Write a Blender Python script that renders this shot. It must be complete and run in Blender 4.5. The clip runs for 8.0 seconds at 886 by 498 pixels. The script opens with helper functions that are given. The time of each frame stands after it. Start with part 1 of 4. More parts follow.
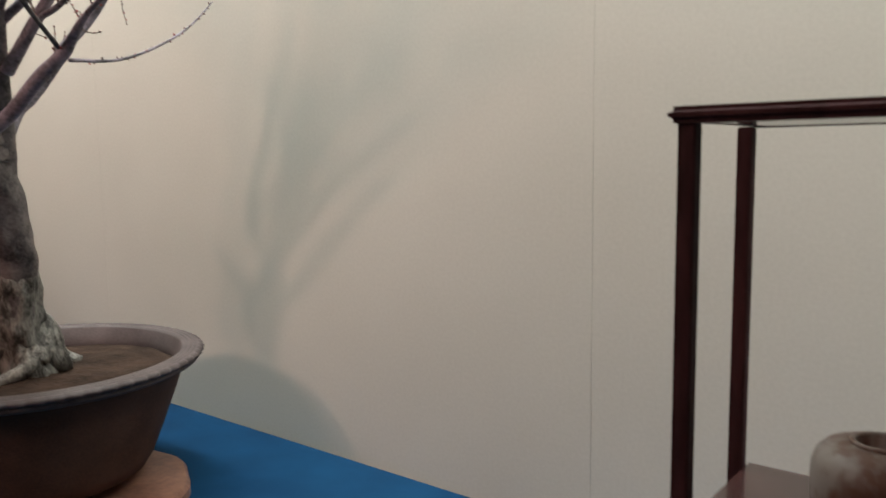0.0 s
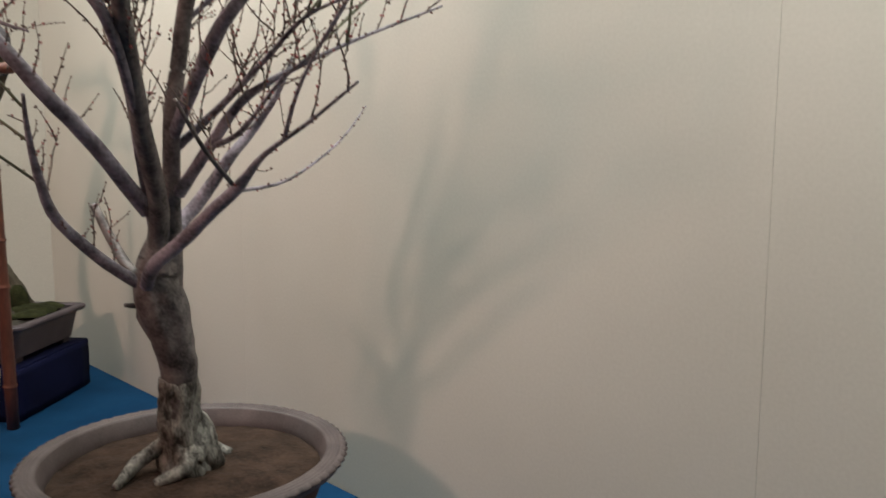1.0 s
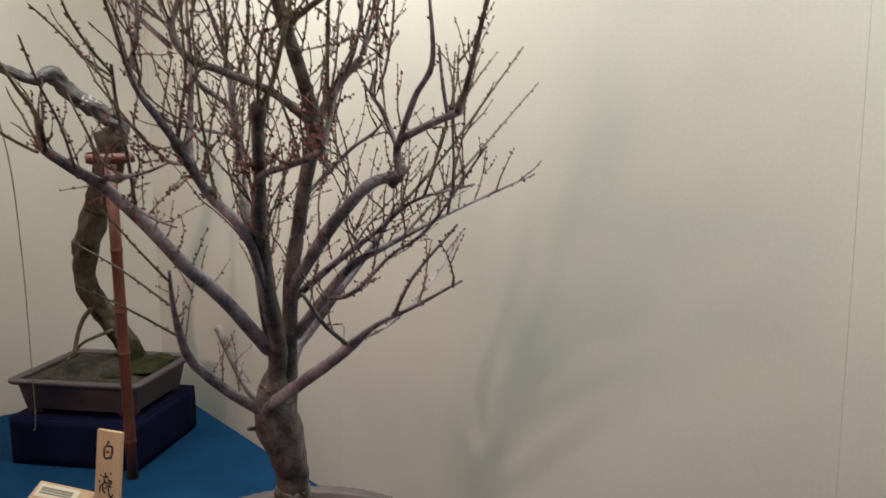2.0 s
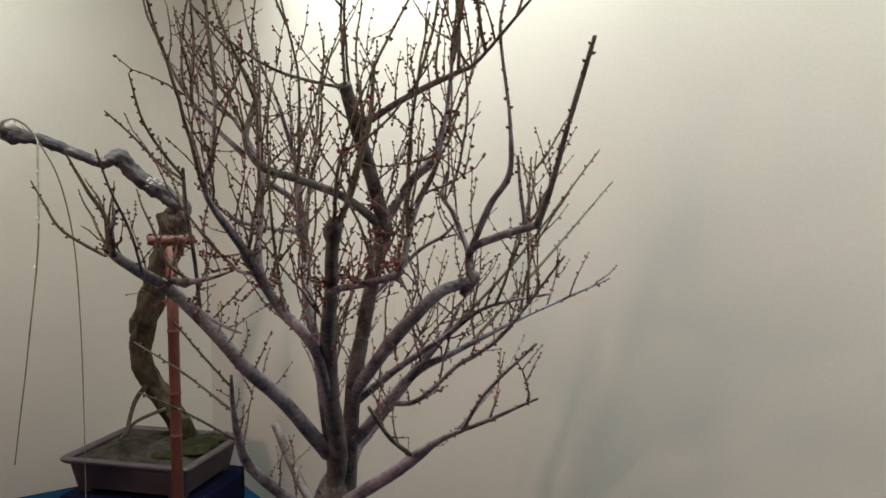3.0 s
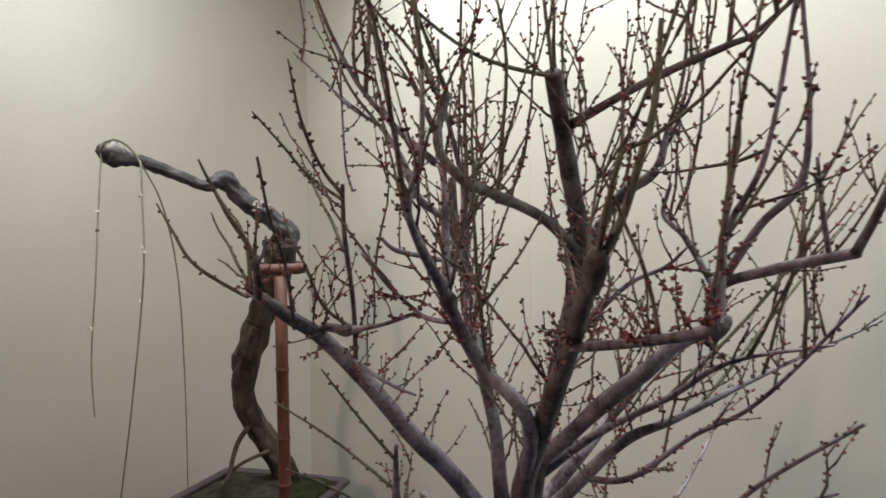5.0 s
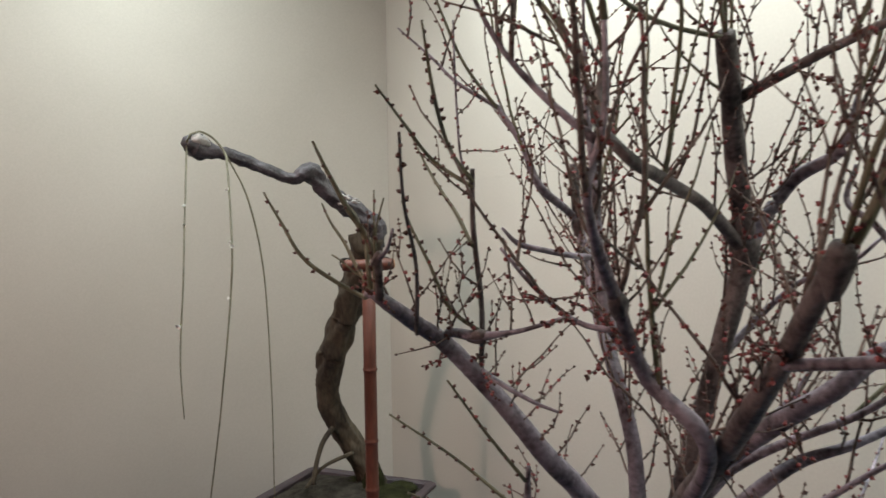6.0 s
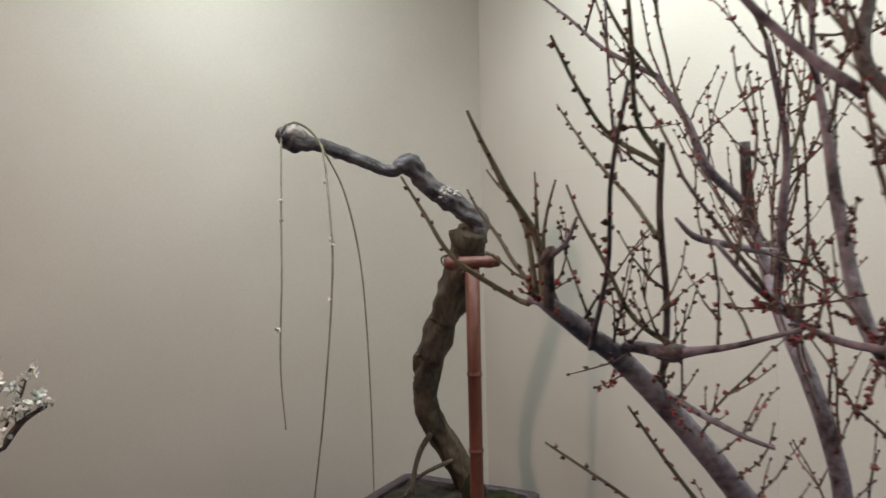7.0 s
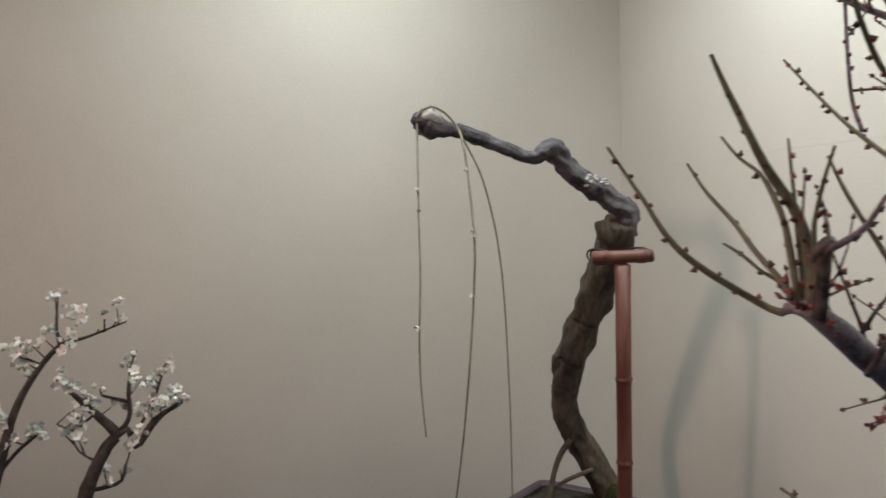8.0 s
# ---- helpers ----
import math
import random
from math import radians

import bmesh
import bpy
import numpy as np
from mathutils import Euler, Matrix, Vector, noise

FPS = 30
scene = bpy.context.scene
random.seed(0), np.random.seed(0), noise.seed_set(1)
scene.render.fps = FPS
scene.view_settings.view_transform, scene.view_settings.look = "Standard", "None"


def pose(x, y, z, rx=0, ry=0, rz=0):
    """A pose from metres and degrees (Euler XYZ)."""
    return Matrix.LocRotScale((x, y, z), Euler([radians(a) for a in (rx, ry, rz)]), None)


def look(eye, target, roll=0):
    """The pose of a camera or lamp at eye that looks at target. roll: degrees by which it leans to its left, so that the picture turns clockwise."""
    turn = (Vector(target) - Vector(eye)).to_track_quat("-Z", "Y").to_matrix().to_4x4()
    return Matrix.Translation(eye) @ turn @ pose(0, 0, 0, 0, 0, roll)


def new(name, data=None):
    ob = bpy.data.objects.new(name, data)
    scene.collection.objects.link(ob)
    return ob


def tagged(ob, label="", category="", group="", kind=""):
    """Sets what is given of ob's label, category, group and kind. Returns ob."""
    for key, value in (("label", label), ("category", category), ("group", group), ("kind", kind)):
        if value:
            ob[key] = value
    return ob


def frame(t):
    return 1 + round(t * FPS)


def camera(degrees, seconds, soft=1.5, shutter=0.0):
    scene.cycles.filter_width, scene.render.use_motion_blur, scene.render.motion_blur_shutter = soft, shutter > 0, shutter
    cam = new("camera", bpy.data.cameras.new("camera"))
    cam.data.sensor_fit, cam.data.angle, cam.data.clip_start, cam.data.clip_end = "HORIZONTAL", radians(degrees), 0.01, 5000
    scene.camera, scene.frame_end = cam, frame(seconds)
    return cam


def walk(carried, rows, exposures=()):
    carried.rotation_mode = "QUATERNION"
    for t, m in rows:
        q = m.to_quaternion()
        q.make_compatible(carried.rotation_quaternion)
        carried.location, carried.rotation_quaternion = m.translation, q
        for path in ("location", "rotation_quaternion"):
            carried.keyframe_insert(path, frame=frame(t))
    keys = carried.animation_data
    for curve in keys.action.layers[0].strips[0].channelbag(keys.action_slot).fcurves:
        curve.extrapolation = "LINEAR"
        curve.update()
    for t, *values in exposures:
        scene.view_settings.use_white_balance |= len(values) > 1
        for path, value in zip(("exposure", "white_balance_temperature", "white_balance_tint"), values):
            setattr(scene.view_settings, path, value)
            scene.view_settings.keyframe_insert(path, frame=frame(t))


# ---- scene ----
cam = camera(58.0, 8.0, soft=1.5, shutter=0.3)
ROWS = [
    (0, 0.062, 0.000, 1.231, 38.33, -6.77, 0.74),
    (0.5, -0.002, -0.015, 1.321, 41.43, -6.91, 0.04),
    (1, -0.038, -0.027, 1.441, 45.49, -7.05, -0.21),
    (1.5, -0.019, -0.084, 1.613, 48.42, -8.71, -0.31),
    (2, 0.002, -0.110, 1.736, 50.77, -8.31, 0.16),
    (2.2, 0.017, -0.125, 1.757, 51.73, -7.05, -0.26),
    (3.3, -0.111, -0.101, 1.802, 54.56, -3.21, -0.27),
    (3.5, -0.137, -0.108, 1.804, 54.71, -2.93, -0.39),
    (4, -0.223, -0.107, 1.808, 55.63, -2.69, -0.02),
    (4.2, -0.260, -0.102, 1.804, 56.28, -2.44, -0.05),
    (5.5, -0.459, -0.101, 1.794, 61.17, -2.31, 0.75),
    (6, -0.530, -0.109, 1.791, 63.74, -2.46, 0.75),
    (6.5, -0.613, -0.115, 1.790, 66.37, -2.65, 1.36),
    (7, -0.700, -0.121, 1.785, 69.04, -2.62, 1.41),
    (7.5, -0.799, -0.102, 1.773, 73.33, -2.22, 1.38),
    (8, -0.850, -0.134, 1.778, 77.42, -2.86, 1.48),
]
walk(cam, [(t, pose(x, y, z, 90 + pitch, roll, yaw)) for t, x, y, z, yaw, pitch, roll in ROWS],
     [(0, 0.58, 6550, 13), (0.5, 0.52, 6550, 13), (1, 0.34, 6600, 13), (1.5, 0.26, 6550, 13), (2, 0.26, 6600, 12), (3.5, 0.05, 6330, 11), (5.5, 0.12, 6250, 12), (6.5, 0.14, 6250, 12), (8, 0.08, 6190, 12)])

# ---- world and light ----
world = bpy.data.worlds.new("world")
scene.world = world
world.use_nodes = True
world.node_tree.nodes["Background"].inputs[0].default_value = (0.75, 0.85, 1.0, 1)
world.node_tree.nodes["Background"].inputs[1].default_value = 0.05
scene.view_settings.exposure = 0.0

CEIL = 3.05
WALL_Y, CORNER_X, TABLE_Z = 1.131, -3.54, 0.606


def area_lamp(name, at, target, size_x, size_y, watts, colour, beam=180):
    data = bpy.data.lights.new(name, "AREA")
    data.shape, data.size, data.size_y, data.energy, data.color = "RECTANGLE", size_x, size_y, watts, colour
    data.spread = math.radians(beam)
    ob = new(name, data)
    ob.matrix_world = look(at, target)
    return ob


WASH, SPOT = (0.91, 1.0, 0.965), (1.0, 0.665, 0.555)
area_lamp("ceiling_lamp", (-1.70, 0.80, 2.98), (-1.70, 1.13, 2.36), 1.9, 0.12, 26, WASH, 120)
area_lamp("ceiling_lamp", (0.45, 0.80, 2.98), (0.45, 1.13, 2.36), 1.7, 0.12, 37, WASH, 116)
area_lamp("ceiling_lamp", (-3.04, 0.10, 2.98), (-3.54, 0.10, 1.90), 0.12, 1.8, 22, WASH, 168)
area_lamp("spot_lamp", (-1.42, -2.75, 2.96), (-0.95, 0.9, 1.85), 0.34, 0.34, 4.7, SPOT, 62)
area_lamp("spot_lamp", (-0.78, -2.75, 2.96), (-2.50, 0.8, 1.85), 0.32, 0.32, 4.3, SPOT, 62)
# Extra unseen spot, added only to brighten the west wall and white plum.
area_lamp("spot_lamp", (-0.95, -2.75, 2.96), (-3.40, -0.85, 1.75), 0.20, 0.20, 6.6, SPOT, 75)
# Unseen fill added behind the camera to lift the whole room, no known fixture.
area_lamp("ceiling_lamp", (0.4, -2.2, 3.0), (0.4, -2.2, 0.0), 2.4, 0.8, 5, SPOT)


# ---- materials ----
def material(name, dark, light, rough=0.8, scale=20.0, fine=200.0, bump=0.1, depth=0.002, metal=0.0, spread=(0.35, 0.65), stretch=(1, 1, 1), rand=0.0, coat=0.0):
    """Two colours mixed by a coarse and a fine noise, with relief from both."""
    m = bpy.data.materials.new(name)
    m.use_nodes = True
    nt = m.node_tree
    b = nt.nodes["Principled BSDF"]
    b.inputs["Roughness"].default_value, b.inputs["Metallic"].default_value = rough, metal
    b.inputs["Coat Weight"].default_value = coat
    co = nt.nodes.new("ShaderNodeTexCoord")
    mp = nt.nodes.new("ShaderNodeMapping")
    mp.inputs["Scale"].default_value = stretch
    nt.links.new(co.outputs["Object"], mp.inputs["Vector"])
    big, small = nt.nodes.new("ShaderNodeTexNoise"), nt.nodes.new("ShaderNodeTexNoise")
    for n, s, d in ((big, scale, 4), (small, fine, 3)):
        n.inputs["Scale"].default_value, n.inputs["Detail"].default_value = s, d
        nt.links.new(mp.outputs["Vector"], n.inputs["Vector"])
    mixn = nt.nodes.new("ShaderNodeMix")
    mixn.data_type = "FLOAT"
    mixn.inputs["Factor"].default_value = 0.35
    nt.links.new(big.outputs["Fac"], mixn.inputs["A"])
    nt.links.new(small.outputs["Fac"], mixn.inputs["B"])
    src = mixn.outputs["Result"]
    if rand:
        info, add, mul = nt.nodes.new("ShaderNodeObjectInfo"), nt.nodes.new("ShaderNodeMath"), nt.nodes.new("ShaderNodeMath")
        mul.operation = "MULTIPLY_ADD"
        mul.inputs[1].default_value, mul.inputs[2].default_value = rand, -rand / 2
        nt.links.new(info.outputs["Random"], mul.inputs[0])
        nt.links.new(src, add.inputs[0])
        nt.links.new(mul.outputs[0], add.inputs[1])
        src = add.outputs[0]
    ramp = nt.nodes.new("ShaderNodeValToRGB")
    ramp.color_ramp.elements[0].position, ramp.color_ramp.elements[1].position = spread
    ramp.color_ramp.elements[0].color, ramp.color_ramp.elements[1].color = (*dark, 1), (*light, 1)
    nt.links.new(src, ramp.inputs["Fac"])
    nt.links.new(ramp.outputs["Color"], b.inputs["Base Color"])
    bp = nt.nodes.new("ShaderNodeBump")
    bp.inputs["Strength"].default_value, bp.inputs["Distance"].default_value = bump, depth
    nt.links.new(mixn.outputs["Result"], bp.inputs["Height"])
    nt.links.new(bp.outputs["Normal"], b.inputs["Normal"])
    return m


PAPER = material("wall_paper", (0.46, 0.435, 0.375), (0.55, 0.522, 0.458), 0.85, 1.6, 160, 0.15, 0.0006, spread=(0.3, 0.7), rand=0.08)
# Dark grey for the unseen closing walls, chosen to cut bounce light.
BOUNCE_CUT_GREY = material("bounce_cut_grey", (0.10, 0.10, 0.10), (0.17, 0.165, 0.16), 0.9, 5, 200, 0.3, 0.001)
# The unseen ceiling is also kept greyer, so less light bounces back.
PLASTER = material("ceiling_plaster", (0.36, 0.355, 0.34), (0.44, 0.435, 0.42), 0.9, 6, 120, 0.2, 0.001)
FLOOR = material("carpet", (0.10, 0.10, 0.10), (0.20, 0.19, 0.18), 0.95, 30, 400, 0.5, 0.003)
FELT = material("blue_felt", (0.002, 0.026, 0.070), (0.004, 0.040, 0.098), 0.95, 7, 500, 0.5, 0.0015)
NAVY = material("navy_cloth", (0.002, 0.003, 0.016), (0.005, 0.007, 0.034), 0.85, 6, 600, 0.4, 0.001)
BARK = material("plum_bark", (0.056, 0.044, 0.051), (0.40, 0.345, 0.40), 0.55, 24, 150, 1.0, 0.005, spread=(0.36, 0.70))
DARK_BARK = material("dark_plum_bark", (0.036, 0.029, 0.028), (0.230, 0.193, 0.184), 0.6, 28, 170, 1.0, 0.0045, spread=(0.36, 0.70))
PALE_BARK = material("lichened_bark", (0.028, 0.023, 0.018), (0.30, 0.28, 0.245), 0.7, 60, 260, 1.0, 0.008, spread=(0.40, 0.66), stretch=(1, 1, 0.45))
OLD_BARK = material("old_bark", (0.022, 0.016, 0.010), (0.125, 0.098, 0.064), 0.9, 18, 110, 0.9, 0.006, spread=(0.35, 0.68), stretch=(1, 1, 0.4))
SMOOTH_BARK = material("grey_bark", (0.016, 0.013, 0.014), (0.130, 0.118, 0.130), 0.5, 26, 130, 1.0, 0.007, spread=(0.35, 0.7))
TWIG = material("twig_bark", (0.070, 0.050, 0.043), (0.25, 0.188, 0.158), 0.7, 30, 220, 0.3, 0.001)
GREEN_TWIG = material("olive_twig", (0.09, 0.085, 0.05), (0.20, 0.19, 0.12), 0.6, 30, 200, 0.2, 0.001)
DARK_TWIG = material("black_twig", (0.022, 0.015, 0.014), (0.095, 0.070, 0.064), 0.7, 40, 220, 0.3, 0.001)
BUD = material("brown_bud", (0.060, 0.026, 0.021), (0.16, 0.066, 0.055), 0.6, 60, 400, 0.2, 0.001)
RED_BUD = material("red_bud", (0.14, 0.026, 0.028), (0.37, 0.088, 0.086), 0.55, 50, 400, 0.2, 0.001)
PETAL = material("white_petal", (0.84, 0.85, 0.80), (0.95, 0.955, 0.93), 0.5, 60, 300, 0.1, 0.001)
CALYX = material("green_calyx", (0.16, 0.20, 0.06), (0.32, 0.36, 0.14), 0.6, 60, 300, 0.1, 0.001)
CLAY = material("brown_clay", (0.066, 0.034, 0.022), (0.118, 0.062, 0.043), 0.7, 9, 240, 0.3, 0.001)
CLAY_RIM = material("worn_clay_rim", (0.046, 0.032, 0.031), (0.098, 0.073, 0.070), 0.6, 14, 260, 0.3, 0.001)
GREY_CLAY = material("grey_clay", (0.038, 0.028, 0.032), (0.088, 0.066, 0.074), 0.55, 10, 220, 0.3, 0.001)
SOIL = material("soil", (0.018, 0.011, 0.008), (0.056, 0.034, 0.024), 0.95, 24, 130, 1.0, 0.008)
GREY_SOIL = material("grey_soil", (0.018, 0.016, 0.012), (0.068, 0.060, 0.048), 0.95, 26, 130, 1.0, 0.008)
MOSS = material("moss", (0.010, 0.011, 0.004), (0.036, 0.039, 0.015), 0.95, 30, 180, 1.0, 0.006)
ROSEWOOD = material("rosewood", (0.022, 0.009, 0.010), (0.078, 0.030, 0.031), 0.68, 14, 120, 0.15, 0.001, stretch=(1, 1, 0.25))
LACQUER = material("lacquered_rosewood", (0.026, 0.011, 0.011), (0.082, 0.036, 0.034), 0.26, 14, 120, 0.1, 0.0006, stretch=(0.25, 1, 1), coat=0.6)
BURL = material("burl_wood", (0.14, 0.060, 0.040), (0.30, 0.150, 0.098), 0.45, 10, 90, 0.25, 0.002)
BAMBOO = material("smoked_bamboo", (0.055, 0.016, 0.009), (0.150, 0.046, 0.026), 0.5, 9, 130, 0.2, 0.001, stretch=(1, 1, 0.2))
BAMBOO_END = material("cut_bamboo", (0.30, 0.17, 0.09), (0.48, 0.30, 0.18), 0.7, 40, 200, 0.3, 0.001)
CORD = material("black_cord", (0.010, 0.009, 0.008), (0.03, 0.026, 0.022), 0.8, 60, 300, 0.5, 0.001)
CEDAR = material("pale_cedar", (0.44, 0.28, 0.16), (0.59, 0.41, 0.25), 0.6, 8, 120, 0.15, 0.0006, stretch=(1, 1, 0.12))
CARD = material("cream_card", (0.62, 0.56, 0.44), (0.72, 0.66, 0.54), 0.7, 20, 200, 0.1, 0.0004)
INK = material("black_ink", (0.008, 0.008, 0.008), (0.02, 0.02, 0.02), 0.6, 40, 200, 0.1, 0.0004)
PRINT = material("grey_print", (0.18, 0.16, 0.13), (0.28, 0.25, 0.20), 0.7, 60, 300, 0.1, 0.0004)
GLAZE = material("crackled_glaze", (0.115, 0.058, 0.038), (0.215, 0.192, 0.174), 0.55, 20, 90, 0.2, 0.001, spread=(0.44, 0.58), stretch=(1, 1, 0.7), coat=0.1)
# Whitish colour shared by the arm's highlight flakes and the healed cut.
PALE_PATCH = material("pale_patch", (0.30, 0.29, 0.27), (0.66, 0.65, 0.63), 0.7, 60, 260, 0.6, 0.002)
for m in (FELT, NAVY, PAPER, ROSEWOOD, CLAY, SOIL, GREY_SOIL, MOSS):
    m.node_tree.nodes["Principled BSDF"].inputs["Specular IOR Level"].default_value = 0.12


# ---- mesh helpers ----
def linked(name, verts, faces, mat, parent=None, smooth=True, label=""):
    me = bpy.data.meshes.new(name)
    me.from_pydata(verts, [], faces)
    me.materials.append(mat)
    if smooth:
        me.polygons.foreach_set("use_smooth", [True] * len(me.polygons))
    me.update()
    ob = new(name, me)
    if parent:
        ob.parent = parent
        ob.matrix_parent_inverse = parent.matrix_world.inverted()
    return tagged(ob, label) if label else ob


def part(name, bm, mat, parent=None, label="", smooth=False):
    me = bpy.data.meshes.new(name)
    bm.to_mesh(me)
    bm.free()
    me.materials.append(mat)
    if smooth:
        me.polygons.foreach_set("use_smooth", [True] * len(me.polygons))
    ob = new(name, me)
    if parent:
        ob.parent = parent
        ob.matrix_parent_inverse = parent.matrix_world.inverted()
    return tagged(ob, label) if label else ob


def thing(name, at, label, category, group="", kind=""):
    ob = new(name)
    ob.empty_display_size = 0.05
    ob.matrix_world = Matrix.Translation(at)
    bpy.context.view_layer.update()
    return tagged(ob, label, category, group, kind)


def box(lo, hi, bevel=0.0, m=None, segments=2):
    bm = bmesh.new()
    bmesh.ops.create_cube(bm, size=1)
    for v in bm.verts:
        v.co = Vector([lo[k] + (v.co[k] + 0.5) * (hi[k] - lo[k]) for k in range(3)])
    if bevel:
        bmesh.ops.bevel(bm, geom=bm.edges[:], offset=bevel, segments=segments, affect="EDGES")
    if m:
        bm.transform(m)
    return bm


def smooth_path(nodes, step):
    """Catmull-Rom through (x, y, z, r) nodes."""
    pts = [np.array(n, float) for n in nodes]
    pts = [2 * pts[0] - pts[1]] + pts + [2 * pts[-1] - pts[-2]]
    out = []
    for a, b, c, d in zip(pts, pts[1:], pts[2:], pts[3:]):
        n = max(1, int(np.linalg.norm((c - b)[:3]) / step))
        for k in range(n):
            t = k / n
            out.append(0.5 * (2 * b + (c - a) * t + (2 * a - 5 * b + 4 * c - d) * t * t + (3 * b - a - 3 * c + d) * t ** 3))
    out.append(pts[-2])
    return out


def tube(verts, faces, path, sides, knobbly=0.0, grain=30.0, cap=True):
    """Adds a tapered tube along (x, y, z, r) points to lists of vertices and faces."""
    base = len(verts)
    up = Vector((0.31, 0.22, 0.92))
    for i, p in enumerate(path):
        q = Vector((path[min(i + 1, len(path) - 1)] - path[max(i - 1, 0)])[:3])
        q = q.normalized() if q.length > 1e-9 else Vector((0, 0, 1))
        a = q.cross(up)
        if a.length < 0.2:
            a = q.cross(Vector((1, 0, 0)))
        a.normalize()
        b = q.cross(a)
        c = Vector(p[:3])
        for k in range(sides):
            w = 2 * math.pi * k / sides
            d = a * math.cos(w) + b * math.sin(w)
            r = max(p[3], 0.0006)
            if knobbly:
                r *= 1 + knobbly * noise.noise(c * grain * 0.45 + d * 1.7) + 0.55 * knobbly * noise.noise(c * grain * 1.1 + d * 3.9)
            verts.append(c + d * r)
    for i in range(len(path) - 1):
        for k in range(sides):
            k2 = (k + 1) % sides
            faces.append((base + i * sides + k, base + i * sides + k2, base + (i + 1) * sides + k2, base + (i + 1) * sides + k))
    if cap:
        faces.append(tuple(base + k for k in reversed(range(sides))))
        faces.append(tuple(base + (len(path) - 1) * sides + k for k in range(sides)))


def limb(name, nodes, mat, parent, sides=12, step=0.012, knobbly=0.16, grain=38.0, label=""):
    v, f = [], []
    tube(v, f, smooth_path(nodes, step), sides, knobbly, grain)
    return linked(name, v, f, mat, parent, True, label)


def lathe(profile, sides, m=None, wobble=None):
    """A turned shape from (radius, height) pairs."""
    bm = bmesh.new()
    rings = []
    for r, z in profile:
        ring = []
        for k in range(sides):
            w = 2 * math.pi * k / sides
            rr = r * (1 + (wobble(w, r, z) if wobble else 0))
            ring.append(bm.verts.new((rr * math.cos(w), rr * math.sin(w), z)))
        rings.append(ring)
    for a, b in zip(rings, rings[1:]):
        for k in range(sides):
            bm.faces.new((a[k], a[(k + 1) % sides], b[(k + 1) % sides], b[k]))
    if m:
        bm.transform(m)
    return bm


def bud_cluster(verts, faces, at, way, r, long=1.5, sides=5):
    """A small pointed bud."""
    base = len(verts)
    way = way.normalized()
    a = way.orthogonal().normalized()
    b = way.cross(a)
    verts.append(at - way * r * 0.3)
    for k in range(sides):
        w = 2 * math.pi * k / sides
        verts.append(at + way * r * 0.55 + (a * math.cos(w) + b * math.sin(w)) * r)
    verts.append(at + way * r * (1 + long))
    for k in range(sides):
        k2 = (k + 1) % sides
        faces.append((base, base + 1 + k2, base + 1 + k))
        faces.append((base + sides + 1, base + 1 + k, base + 1 + k2))


# ---- the room ----
def slab(name, lo, hi, mat, label, parent=None, bevel=0.0):
    ob = part(name, box(lo, hi, bevel), mat, parent)
    return tagged(ob, label, "", "", "structure") if not parent else ob


X1, Y0 = 2.6, -3.2
slab("floor", (CORNER_X - 0.1, Y0 - 0.1, -0.1), (X1 + 0.1, WALL_Y + 0.1, 0), FLOOR, "dark grey carpeted exhibition floor")
slab("ceiling", (CORNER_X - 0.1, Y0 - 0.1, CEIL), (X1 + 0.1, WALL_Y + 0.1, CEIL + 0.1), PLASTER, "plain grey plastered ceiling")
wall_north = slab("wall_north", (CORNER_X - 0.1, WALL_Y + 0.006, 0), (X1 + 0.1, WALL_Y + 0.12, CEIL), PAPER, "beige papered partition wall made of tall panels")
bpy.context.view_layer.update()
edges = [CORNER_X + 0.001, -2.014, -0.533, 0.95, 2.43, X1 - 0.001]
for a, b in zip(edges, edges[1:]):
    heights = [0.001, 1.905, CEIL - 0.001] if a < -3 else [0.001, CEIL - 0.001]
    for lo, hi in zip(heights, heights[1:]):
        part("panel", box((a + 0.0003, WALL_Y, lo), (b - 0.0003, WALL_Y + 0.005, hi - 0.0003)), PAPER, wall_north)
slab("wall_west", (CORNER_X - 0.12, Y0 - 0.1, 0), (CORNER_X, WALL_Y + 0.005, CEIL), PAPER, "plain beige papered partition wall")
# Out-of-view walls added to close the room, dark to steepen the light falloff.
slab("wall_east", (X1, Y0 - 0.1, 0), (X1 + 0.12, WALL_Y + 0.005, CEIL), BOUNCE_CUT_GREY, "added dark grey closing wall out of view that cuts bounce light")
slab("wall_south", (CORNER_X, Y0 - 0.12, 0), (X1, Y0, CEIL), BOUNCE_CUT_GREY, "added dark grey closing wall out of view that cuts bounce light")


def display_table():
    t = thing("display_table", (-0.5, 0.6, 0), "low L-shaped display table covered in bright blue felt", "table")
    part("tabletop", box((CORNER_X + 0.002, 0.16, TABLE_Z - 0.03), (X1 - 0.01, WALL_Y - 0.002, TABLE_Z), 0.006), FELT, t, "blue felt top")
    part("tabletop", box((CORNER_X + 0.002, -2.6, TABLE_Z - 0.034), (-2.0, 0.157, TABLE_Z - 0.002), 0.006), FELT, t, "blue felt top")
    part("skirt", box((-2.0, 0.175, 0), (X1 - 0.01, 0.19, TABLE_Z - 0.031), 0.002), FELT, t)
    part("skirt", box((-2.03, -2.6, 0), (-2.015, 0.17, TABLE_Z - 0.035), 0.002), FELT, t)


display_table()

